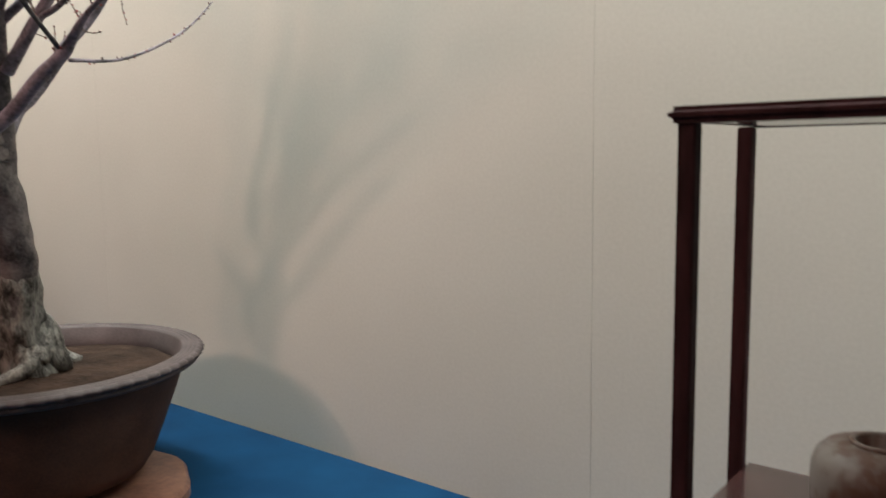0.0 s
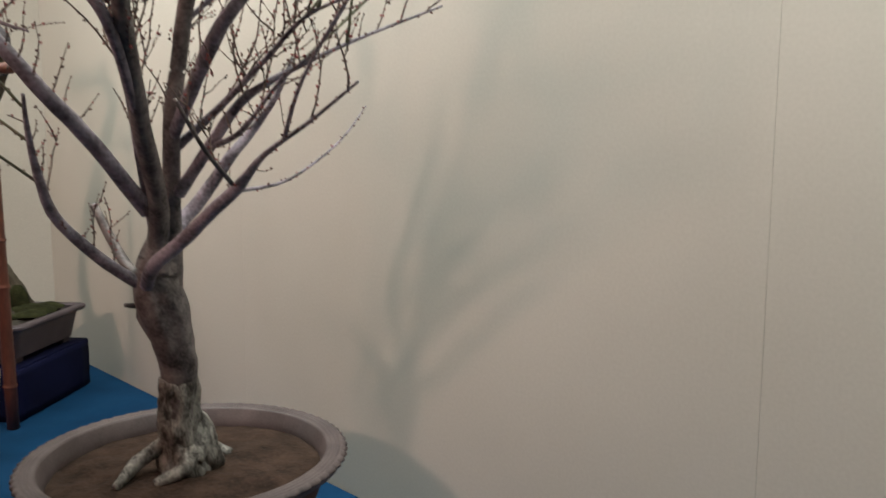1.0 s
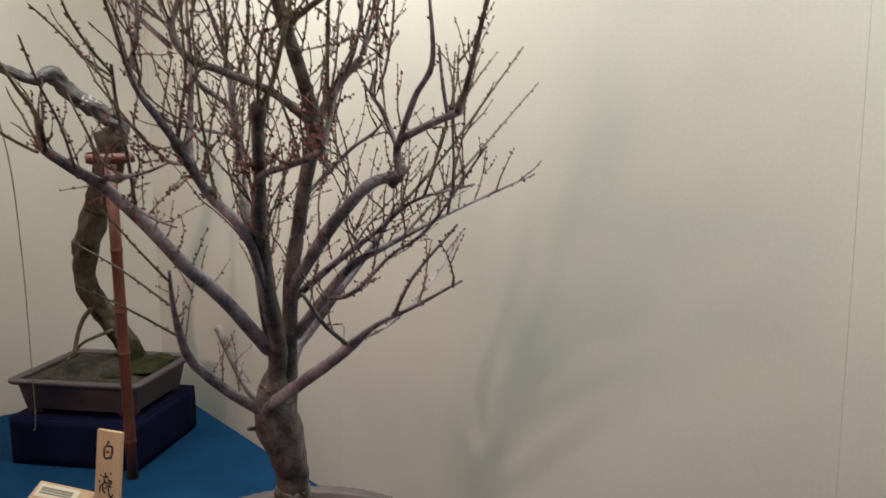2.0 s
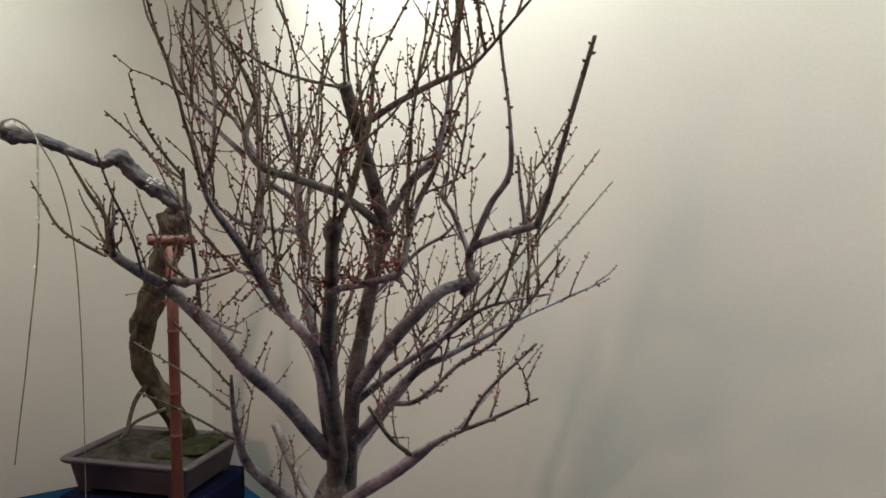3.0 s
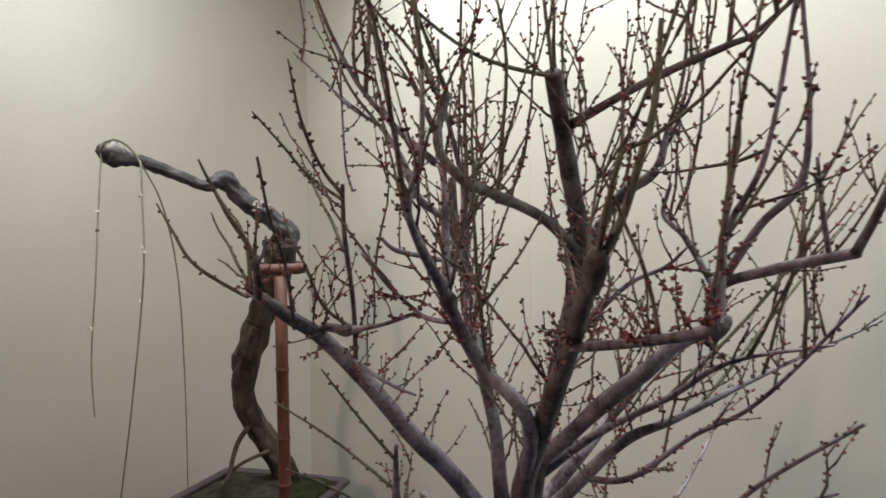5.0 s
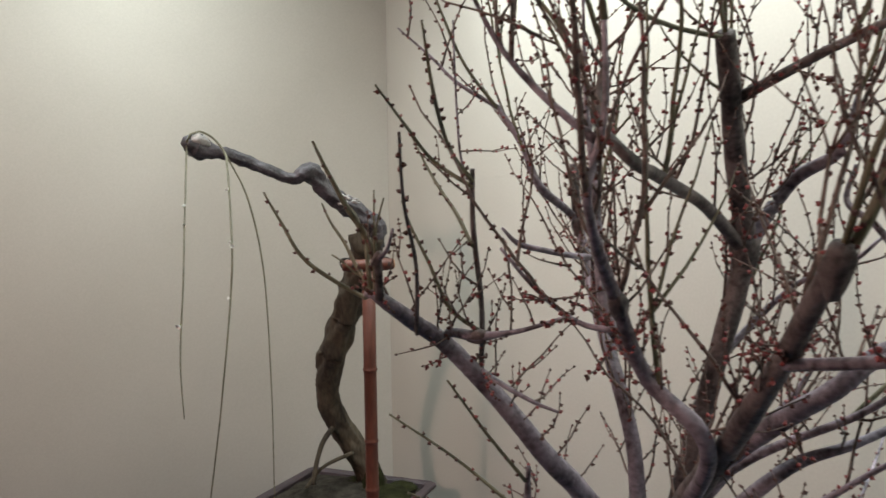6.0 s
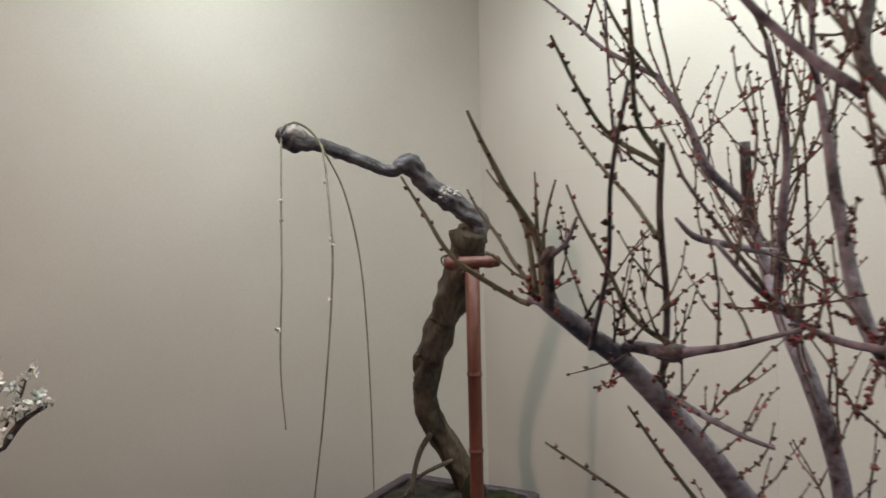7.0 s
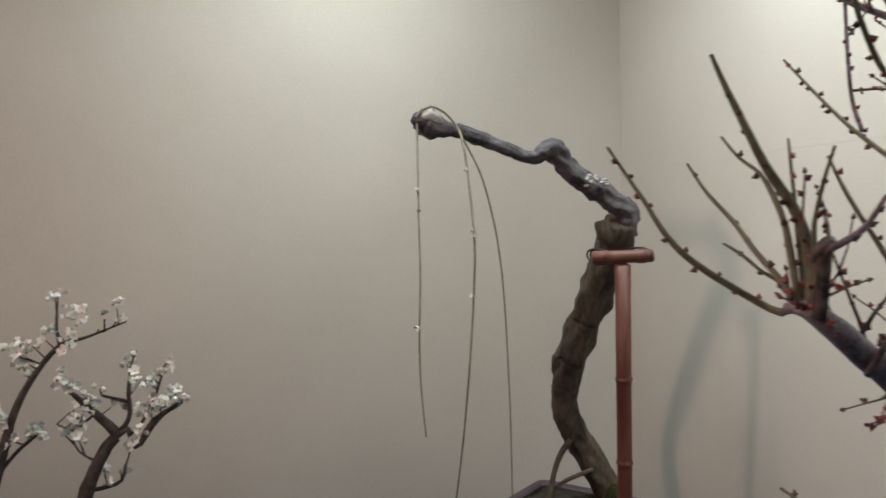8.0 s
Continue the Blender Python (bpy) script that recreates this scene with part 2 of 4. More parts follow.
# ---- limb lines: x, y, z, radius ----
BOUGHS = {}
BOUGHS["leader"] = [(-1.356, 0.568, 1.150, 0.030), (-1.346, 0.572, 1.240, 0.026), (-1.281, 0.550, 1.349, 0.0210), (-1.163, 0.475, 1.474, 0.0190), (-1.006, 0.387, 1.604, 0.0145), (-0.924, 0.348, 1.684, 0.0115), (-0.888, 0.330, 1.723, 0.0105), (-0.852, 0.313, 1.762, 0.0100)]
BOUGHS["leader2"] = [(-1.344, 0.588, 1.150, 0.0320), (-1.338, 0.594, 1.240, 0.0270), (-1.303, 0.583, 1.345, 0.0200), (-1.239, 0.559, 1.490, 0.0165), (-1.192, 0.560, 1.632, 0.0150), (-1.163, 0.567, 1.745, 0.0150), (-1.145, 0.539, 1.817, 0.0140), (-1.109, 0.492, 1.890, 0.0130), (-1.080, 0.454, 1.955, 0.0118)]
BOUGHS["l2r"] = [(-1.163, 0.567, 1.748, 0.0100), (-1.130, 0.600, 1.820, 0.0090), (-1.069, 0.599, 1.851, 0.0070), (-1.060, 0.610, 1.902, 0.0030)]
BOUGHS["l2t"] = [(-1.115, 0.497, 1.898, 0.0070), (-1.055, 0.498, 1.915, 0.0062), (-1.013, 0.506, 1.930, 0.0055), (-0.955, 0.518, 1.947, 0.0050), (-0.901, 0.521, 1.957, 0.0045), (-0.869, 0.529, 1.969, 0.0030), (-0.770, 0.531, 2.029, 0.0020)]
BOUGHS["r2"] = [(-1.248, 0.563, 1.462, 0.0120), (-1.094, 0.547, 1.580, 0.0125), (-1.035, 0.544, 1.621, 0.0115), (-1.004, 0.569, 1.659, 0.0105), (-0.983, 0.610, 1.674, 0.0095)]
BOUGHS["r2x"] = [(-0.983, 0.610, 1.670, 0.0095), (-0.985, 0.608, 1.717, 0.0075), (-0.905, 0.593, 1.742, 0.0065), (-0.807, 0.579, 1.763, 0.0062)]
BOUGHS["r2s"] = [(-0.809, 0.577, 1.762, 0.0060), (-0.784, 0.574, 1.804, 0.0048), (-0.749, 0.566, 1.873, 0.0040), (-0.727, 0.571, 1.939, 0.0038), (-0.711, 0.572, 1.980, 0.0028)]
BOUGHS["r2y"] = [(-0.985, 0.608, 1.717, 0.0060), (-0.920, 0.591, 1.785, 0.0055), (-0.864, 0.578, 1.828, 0.0050), (-0.842, 0.558, 1.898, 0.0030), (-0.835, 0.536, 1.995, 0.0026), (-0.832, 0.539, 2.041, 0.0020)]
BOUGHS["r2z"] = [(-0.985, 0.608, 1.710, 0.0050), (-1.041, 0.618, 1.771, 0.0045), (-1.084, 0.628, 1.799, 0.0040), (-1.079, 0.635, 1.837, 0.0025)]
BOUGHS["m"] = [(-0.916, 0.343, 1.684, 0.0060), (-0.844, 0.346, 1.698, 0.0058), (-0.780, 0.351, 1.714, 0.0055), (-0.768, 0.351, 1.729, 0.0045), (-0.780, 0.368, 1.764, 0.0040), (-0.783, 0.381, 1.792, 0.0035), (-0.761, 0.392, 1.843, 0.0028), (-0.734, 0.393, 1.972, 0.0020)]
BOUGHS["l3"] = [(-1.317, 0.548, 1.339, 0.0175), (-1.294, 0.463, 1.441, 0.0165), (-1.268, 0.375, 1.527, 0.0150), (-1.280, 0.317, 1.599, 0.0135), (-1.286, 0.266, 1.653, 0.0125), (-1.270, 0.222, 1.682, 0.0112), (-1.257, 0.188, 1.704, 0.0098), (-1.262, 0.176, 1.714, 0.0075), (-1.274, 0.172, 1.713, 0.0045)]
BOUGHS["l3w"] = [(-1.262, 0.176, 1.714, 0.0040), (-1.274, 0.172, 1.712, 0.0034), (-1.288, 0.170, 1.711, 0.0029), (-1.305, 0.121, 1.746, 0.0026), (-1.325, 0.102, 1.784, 0.0018), (-1.345, 0.089, 1.816, 0.0012)]
BOUGHS["st1"] = [(-1.269, 0.224, 1.670, 0.0028), (-1.177, 0.183, 1.743, 0.0022), (-1.106, 0.141, 1.801, 0.0018), (-1.041, 0.110, 1.848, 0.0014)]
BOUGHS["st2"] = [(-1.302, 0.317, 1.618, 0.0037), (-1.266, 0.298, 1.694, 0.0037), (-1.251, 0.281, 1.777, 0.0036), (-1.233, 0.271, 1.836, 0.0031)]
BOUGHS["l4"] = [(-1.262, 0.535, 1.400, 0.014), (-1.025, 0.380, 1.585, 0.0120), (-1.045, 0.330, 1.655, 0.0105), (-1.020, 0.281, 1.722, 0.0090), (-0.998, 0.250, 1.755, 0.0078), (-0.970, 0.220, 1.783, 0.0060), (-0.955, 0.206, 1.808, 0.0050), (-0.946, 0.213, 1.855, 0.0040), (-0.954, 0.219, 1.916, 0.0030)]
BOUGHS["b4"] = [(-1.345, 0.580, 1.270, 0.016), (-1.296, 0.531, 1.438, 0.0130), (-1.291, 0.519, 1.515, 0.0120), (-1.323, 0.515, 1.604, 0.0115), (-1.410, 0.553, 1.675, 0.0105), (-1.468, 0.567, 1.775, 0.0080), (-1.446, 0.490, 1.828, 0.0072), (-1.460, 0.471, 1.885, 0.0060), (-1.478, 0.444, 1.936, 0.0045)]
BOUGHS["b5"] = [(-1.408, 0.552, 1.672, 0.0068), (-1.378, 0.530, 1.730, 0.0064), (-1.358, 0.514, 1.782, 0.0060), (-1.341, 0.502, 1.848, 0.0050), (-1.326, 0.464, 1.947, 0.0040)]
BOUGHS["r1"] = [(-1.274, 0.582, 1.369, 0.0130), (-1.201, 0.604, 1.450, 0.0110), (-1.140, 0.621, 1.511, 0.0090), (-1.079, 0.651, 1.549, 0.0060), (-1.021, 0.747, 1.605, 0.0034), (-0.957, 0.874, 1.665, 0.0020)]
BOUGHS["r1b"] = [(-1.262, 0.567, 1.436, 0.0090), (-1.193, 0.615, 1.506, 0.0070), (-1.082, 0.631, 1.573, 0.0050), (-1.001, 0.650, 1.629, 0.0035), (-0.898, 0.686, 1.659, 0.0020)]
BOUGHS["r1c"] = [(-1.201, 0.604, 1.446, 0.0060), (-1.124, 0.610, 1.467, 0.0050), (-1.035, 0.626, 1.539, 0.0036), (-0.963, 0.648, 1.590, 0.0030), (-0.848, 0.664, 1.717, 0.0020)]
BOUGHS["r4"] = [(-1.345, 0.595, 1.245, 0.0150), (-1.380, 0.638, 1.310, 0.0150), (-1.380, 0.667, 1.340, 0.0145), (-1.363, 0.695, 1.385, 0.0135), (-1.334, 0.715, 1.431, 0.0120), (-1.320, 0.750, 1.475, 0.0095), (-1.276, 0.775, 1.538, 0.0060), (-1.240, 0.785, 1.600, 0.0030)]
BOUGHS["r3"] = [(-1.345, 0.552, 1.205, 0.0140), (-1.262, 0.530, 1.256, 0.0140), (-1.205, 0.556, 1.303, 0.0130), (-1.135, 0.567, 1.350, 0.0120), (-1.095, 0.588, 1.386, 0.0110), (-1.023, 0.588, 1.433, 0.0050), (-0.936, 0.606, 1.479, 0.0035), (-0.849, 0.619, 1.527, 0.0020)]
BOUGHS["r3u"] = [(-1.099, 0.582, 1.388, 0.0045), (-1.049, 0.510, 1.442, 0.0040), (-1.013, 0.453, 1.504, 0.0030)]
BOUGHS["td"] = [(-0.985, 0.595, 1.453, 0.0040), (-0.900, 0.570, 1.530, 0.0030), (-0.786, 0.557, 1.617, 0.0020)]
BOUGHS["l5"] = [(-1.347, 0.546, 1.210, 0.0120), (-1.356, 0.479, 1.266, 0.0115), (-1.350, 0.415, 1.333, 0.0100), (-1.310, 0.380, 1.399, 0.0080), (-1.275, 0.358, 1.466, 0.0050), (-1.257, 0.349, 1.517, 0.0030)]
BOUGHS["s5"] = [(-1.376, 0.555, 1.217, 0.0100), (-1.452, 0.557, 1.249, 0.0110), (-1.544, 0.548, 1.337, 0.0095)]
BOUGHS["w1"] = [(-1.284, 0.363, 1.450, 0.0030), (-1.332, 0.300, 1.512, 0.0022), (-1.366, 0.232, 1.565, 0.0014)]
BOUGHS["w2"] = [(-1.262, 0.348, 1.500, 0.0028), (-1.264, 0.300, 1.560, 0.0021), (-1.259, 0.253, 1.621, 0.0014)]
BOUGHS["w3"] = [(-1.322, 0.390, 1.385, 0.0030), (-1.298, 0.290, 1.458, 0.0022), (-1.276, 0.215, 1.505, 0.0013)]
BOUGHS["trunk"] = [(-1.401, 0.645, 0.821, 0.0600), (-1.396, 0.633, 0.881, 0.0500), (-1.389, 0.624, 0.950, 0.0330), (-1.369, 0.619, 1.051, 0.0312), (-1.357, 0.599, 1.119, 0.0360), (-1.351, 0.584, 1.172, 0.0430), (-1.346, 0.572, 1.214, 0.0390), (-1.336, 0.574, 1.262, 0.0300), (-1.325, 0.572, 1.300, 0.0160)]
BOUGHS["stubt"] = [(-1.368, 0.560, 1.171, 0.0080), (-1.357, 0.520, 1.180, 0.0045)]
BOUGHS["wa"] = [(-1.134, 0.613, 1.378, 0.0040), (-1.159, 0.706, 1.388, 0.0030), (-1.193, 0.799, 1.421, 0.0026), (-1.227, 0.887, 1.467, 0.0022), (-1.256, 0.962, 1.525, 0.0015)]
BOUGHS["a1"] = [(-1.065, 0.296, 1.850, 0.0050), (-1.095, 0.270, 1.885, 0.0040), (-1.120, 0.240, 1.930, 0.0030), (-1.135, 0.215, 1.985, 0.0020)]
BOUGHS["a2"] = [(-1.045, 0.330, 1.655, 0.0060), (-1.088, 0.326, 1.699, 0.0070), (-1.125, 0.343, 1.762, 0.0060), (-1.151, 0.358, 1.825, 0.0050), (-1.171, 0.364, 1.903, 0.0030), (-1.180, 0.368, 2.000, 0.0020)]
BOUGHS["a3"] = [(-1.163, 0.567, 1.748, 0.0100), (-1.130, 0.480, 1.795, 0.0090), (-1.075, 0.375, 1.820, 0.0080), (-1.040, 0.310, 1.834, 0.0072), (-1.068, 0.300, 1.870, 0.0060), (-1.083, 0.321, 1.922, 0.0055)]
BOUGHS["a4"] = [(-1.039, 0.307, 1.695, 0.0034), (-1.078, 0.295, 1.696, 0.0030), (-1.116, 0.296, 1.704, 0.0028), (-1.140, 0.281, 1.726, 0.0026), (-1.157, 0.258, 1.760, 0.0020)]
BOUGHS["f1"] = [(-1.297, 0.268, 1.648, 0.0062), (-1.270, 0.262, 1.668, 0.0060), (-1.222, 0.268, 1.670, 0.0066), (-1.200, 0.280, 1.674, 0.0040), (-1.178, 0.297, 1.680, 0.0028), (-1.137, 0.318, 1.696, 0.0020)]
BOUGHS["f2"] = [(-1.295, 0.303, 1.627, 0.0045), (-1.244, 0.309, 1.614, 0.0040), (-1.208, 0.324, 1.601, 0.0030), (-1.185, 0.338, 1.594, 0.0020)]
BOUGHS["f3"] = [(-1.376, 0.529, 1.733, 0.0055), (-1.350, 0.475, 1.738, 0.0050), (-1.352, 0.433, 1.746, 0.0045), (-1.361, 0.402, 1.755, 0.0040), (-1.363, 0.381, 1.774, 0.0020)]
BOUGHS["g1"] = [(-0.851, 0.313, 1.758, 0.0048), (-0.838, 0.325, 1.793, 0.0042), (-0.828, 0.334, 1.838, 0.0038), (-0.820, 0.341, 1.878, 0.0034), (-0.816, 0.344, 1.942, 0.0025)]
BOUGHS["a5"] = [(-1.191, 0.562, 1.630, 0.0050), (-1.149, 0.626, 1.706, 0.0040), (-1.083, 0.630, 1.735, 0.0030), (-1.052, 0.637, 1.762, 0.0020)]
BOUGHS["e1"] = [(-1.256, 0.176, 1.714, 0.0042), (-1.258, 0.176, 1.740, 0.0042), (-1.258, 0.168, 1.768, 0.0038), (-1.262, 0.149, 1.799, 0.0032), (-1.263, 0.139, 1.818, 0.0027), (-1.264, 0.128, 1.839, 0.0023), (-1.265, 0.117, 1.862, 0.0014)]
BOUGHS["e2"] = [(-1.270, 0.174, 1.713, 0.0026), (-1.277, 0.172, 1.727, 0.0026), (-1.298, 0.168, 1.745, 0.0023), (-1.318, 0.165, 1.764, 0.0020), (-1.340, 0.158, 1.785, 0.0016), (-1.359, 0.155, 1.805, 0.0010)]
BOUGHS["e3"] = [(-1.254, 0.178, 1.710, 0.0056), (-1.245, 0.174, 1.731, 0.0048), (-1.239, 0.171, 1.750, 0.0050), (-1.233, 0.172, 1.753, 0.0035)]
BOUGHS["e4"] = [(-1.262, 0.176, 1.716, 0.0020), (-1.276, 0.182, 1.749, 0.0020), (-1.286, 0.186, 1.779, 0.0016), (-1.300, 0.192, 1.817, 0.0010)]
BOUGHS["e5"] = [(-1.265, 0.174, 1.714, 0.0028), (-1.270, 0.173, 1.739, 0.0028), (-1.277, 0.173, 1.763, 0.0026), (-1.284, 0.170, 1.781, 0.0024), (-1.293, 0.167, 1.795, 0.0017), (-1.308, 0.162, 1.806, 0.0013), (-1.318, 0.156, 1.820, 0.0010)]
BOUGHS["e6"] = [(-1.254, 0.178, 1.715, 0.0020), (-1.251, 0.173, 1.756, 0.0019), (-1.248, 0.172, 1.769, 0.0017), (-1.244, 0.174, 1.788, 0.0014), (-1.241, 0.179, 1.808, 0.0010)]
BOUGHS["e7"] = [(-1.270, 0.172, 1.714, 0.0017), (-1.281, 0.175, 1.726, 0.0017), (-1.288, 0.165, 1.734, 0.0014), (-1.295, 0.155, 1.745, 0.0013), (-1.301, 0.146, 1.752, 0.0010)]
BOUGHS["e8"] = [(-1.239, 0.171, 1.749, 0.0026), (-1.221, 0.171, 1.756, 0.0024), (-1.204, 0.168, 1.764, 0.0020), (-1.187, 0.165, 1.779, 0.0014)]
BOUGHS["h2"] = [(-1.235, 0.272, 1.824, 0.0030), (-1.228, 0.244, 1.854, 0.0026), (-1.165, 0.197, 1.895, 0.0022), (-1.137, 0.173, 1.952, 0.0012)]
BOUGHS["h5"] = [(-1.236, 0.273, 1.818, 0.0028), (-1.270, 0.246, 1.846, 0.0024), (-1.255, 0.208, 1.880, 0.0020), (-1.210, 0.160, 1.909, 0.0012)]
BOUGHS["k1"] = [(-1.082, 0.631, 1.573, 0.0034), (-1.010, 0.715, 1.695, 0.0028), (-0.933, 0.820, 1.871, 0.0014)]
BOUGHS["k2"] = [(-1.066, 0.672, 1.562, 0.0034), (-1.045, 0.810, 1.690, 0.0028), (-1.020, 0.946, 1.824, 0.0014)]
BOUGHS["k3"] = [(-1.080, 0.450, 1.950, 0.0030), (-1.088, 0.399, 1.957, 0.0027), (-1.075, 0.341, 1.966, 0.0024), (-1.066, 0.282, 1.992, 0.0020), (-1.058, 0.228, 2.030, 0.0013)]
BOUGHS["k4"] = [(-1.176, 0.368, 1.930, 0.0032), (-1.206, 0.352, 1.985, 0.0026), (-1.226, 0.321, 2.028, 0.0022), (-1.240, 0.290, 2.070, 0.0014)]
BOUGHS["k5"] = [(-1.478, 0.444, 1.934, 0.0032), (-1.480, 0.395, 1.990, 0.0027), (-1.491, 0.366, 2.060, 0.0022), (-1.507, 0.347, 2.129, 0.0014)]
BOUGHS["k6"] = [(-0.838, 0.584, 1.757, 0.0034), (-0.842, 0.578, 1.805, 0.0030), (-0.846, 0.576, 1.850, 0.0022)]
BOUGHS["h3"] = [(-1.250, 0.279, 1.759, 0.0030), (-1.300, 0.287, 1.792, 0.0026), (-1.345, 0.292, 1.817, 0.0022), (-1.390, 0.296, 1.846, 0.0018), (-1.457, 0.302, 1.897, 0.0012)]
BOUGHS["h4"] = [(-1.221, 0.274, 1.673, 0.0030), (-1.250, 0.253, 1.696, 0.0026), (-1.271, 0.240, 1.741, 0.0022), (-1.291, 0.229, 1.779, 0.0018), (-1.305, 0.225, 1.806, 0.0012)]
BOUGHS["b6"] = [(-1.478, 0.444, 1.936, 0.0042), (-1.533, 0.410, 1.976, 0.0032), (-1.568, 0.388, 2.015, 0.0024), (-1.608, 0.354, 2.062, 0.0014)]
BOUGHS["b7"] = [(-1.474, 0.394, 1.837, 0.0026), (-1.478, 0.385, 1.875, 0.0022), (-1.481, 0.381, 1.966, 0.0020), (-1.482, 0.379, 2.048, 0.0014)]
BOUGHS["b8"] = [(-1.466, 0.569, 1.758, 0.0090), (-1.469, 0.566, 1.810, 0.0085), (-1.470, 0.564, 1.861, 0.0075)]
WEEP_TRUNK = [(-2.980, 0.831, 0.873, 0.0460), (-2.978, 0.808, 0.957, 0.0420), (-2.975, 0.761, 1.045, 0.0380), (-2.957, 0.697, 1.136, 0.0360), (-2.927, 0.660, 1.242, 0.0370), (-2.875, 0.659, 1.352, 0.0400), (-2.828, 0.670, 1.441, 0.0420), (-2.779, 0.687, 1.525, 0.0430), (-2.722, 0.695, 1.608, 0.0420), (-2.666, 0.701, 1.687, 0.0400), (-2.633, 0.700, 1.740, 0.0360)]
WEEP_ARM = [(-2.639, 0.713, 1.710, 0.0260), (-2.625, 0.721, 1.755, 0.0230), (-2.630, 0.683, 1.785, 0.0240), (-2.632, 0.622, 1.826, 0.0270), (-2.632, 0.566, 1.870, 0.0240), (-2.623, 0.530, 1.907, 0.0260), (-2.620, 0.508, 1.907, 0.0220), (-2.630, 0.478, 1.893, 0.0150), (-2.639, 0.408, 1.918, 0.0145), (-2.647, 0.339, 1.946, 0.0160), (-2.646, 0.297, 1.959, 0.0150), (-2.651, 0.271, 1.962, 0.0200), (-2.658, 0.238, 1.974, 0.0320), (-2.652, 0.214, 1.983, 0.0220), (-2.654, 0.202, 1.988, 0.0100)]
WEEP_KNOT = [(-2.647, 0.720, 1.680, 0.0200), (-2.645, 0.672, 1.711, 0.0280), (-2.649, 0.663, 1.741, 0.0200)]
WEEP_ROOT_1 = [(-2.923, 0.674, 1.125, 0.0140), (-2.904, 0.636, 1.089, 0.0130), (-2.901, 0.615, 1.034, 0.0120), (-2.886, 0.596, 0.966, 0.0130)]
WEEP_ROOT_2 = [(-2.938, 0.746, 1.031, 0.0100), (-2.919, 0.684, 1.022, 0.0100), (-2.907, 0.629, 1.005, 0.0090), (-2.892, 0.575, 0.958, 0.0080)]
STRAND_1 = [(-2.642, 0.211, 1.990, 0.0022), (-2.620, 0.206, 1.945, 0.0022), (-2.580, 0.198, 1.904, 0.0022), (-2.450, 0.172, 1.770, 0.0021), (-2.330, 0.149, 1.653, 0.0020), (-2.260, 0.131, 1.544, 0.0018), (-2.210, 0.122, 1.473, 0.0016), (-2.170, 0.121, 1.391, 0.0012)]
STRAND_2 = [(-2.632, 0.209, 1.981, 0.0024), (-2.631, 0.218, 2.002, 0.0026), (-2.627, 0.240, 2.010, 0.0028), (-2.621, 0.272, 1.994, 0.0028), (-2.600, 0.298, 1.954, 0.0028), (-2.530, 0.288, 1.915, 0.0026), (-2.450, 0.275, 1.871, 0.0025), (-2.310, 0.251, 1.721, 0.0024), (-2.280, 0.240, 1.627, 0.0022), (-2.250, 0.225, 1.537, 0.0020), (-2.230, 0.212, 1.460, 0.0019), (-2.230, 0.200, 1.357, 0.0017), (-2.250, 0.184, 1.213, 0.0015), (-2.270, 0.176, 1.124, 0.0012)]
STRAND_3 = [(-2.636, 0.295, 1.966, 0.0024), (-2.630, 0.321, 1.924, 0.0024), (-2.621, 0.361, 1.827, 0.0024), (-2.613, 0.393, 1.645, 0.0022), (-2.609, 0.405, 1.363, 0.0018), (-2.609, 0.407, 1.092, 0.0015), (-2.609, 0.406, 0.870, 0.0012), (-2.605, 0.398, 0.835, 0.0009)]
STAKE = [(-2.496, 0.640, 1.643, 0.0175)]
BAR = [(-2.516, 0.576, 1.661, 0.0145), (-2.493, 0.709, 1.662, 0.0145)]
BLOSSOM_1 = [(-2.312, -0.469, 1.180, 0.0220), (-2.315, -0.455, 1.296, 0.0200), (-2.323, -0.416, 1.380, 0.0170), (-2.326, -0.402, 1.400, 0.0150), (-2.319, -0.440, 1.448, 0.0100), (-2.311, -0.474, 1.487, 0.0060)]
BLOSSOM_2 = [(-2.324, -0.414, 1.385, 0.0100), (-2.329, -0.383, 1.405, 0.0100), (-2.331, -0.371, 1.373, 0.0090), (-2.335, -0.349, 1.401, 0.0110), (-2.338, -0.327, 1.424, 0.0090), (-2.342, -0.291, 1.444, 0.0050)]
BLOSSOM_3 = [(-2.326, -0.402, 1.398, 0.0080), (-2.330, -0.380, 1.425, 0.0070), (-2.330, -0.378, 1.475, 0.0060), (-2.331, -0.372, 1.520, 0.0030)]
BLOSSOM_4 = [(-2.330, -0.378, 1.453, 0.0050), (-2.322, -0.421, 1.470, 0.0040)]
BLOSSOM_5 = [(-2.272, -0.612, 1.253, 0.0160), (-2.281, -0.585, 1.341, 0.0140), (-2.287, -0.564, 1.423, 0.0120), (-2.292, -0.546, 1.472, 0.0100), (-2.299, -0.521, 1.517, 0.0080), (-2.309, -0.482, 1.563, 0.0065), (-2.318, -0.443, 1.573, 0.0040), (-2.330, -0.378, 1.595, 0.0022)]
BLOSSOM_6 = [(-2.309, -0.482, 1.563, 0.0050), (-2.308, -0.485, 1.594, 0.0040), (-2.309, -0.481, 1.642, 0.0020)]
BLOSSOM_7 = [(-2.281, -0.583, 1.355, 0.0060), (-2.291, -0.551, 1.392, 0.0050), (-2.299, -0.522, 1.416, 0.0040)]
BLOSSOM_8 = [(-2.315, -0.454, 1.306, 0.0060), (-2.323, -0.419, 1.308, 0.0060), (-2.327, -0.396, 1.316, 0.0050), (-2.328, -0.389, 1.341, 0.0040)]
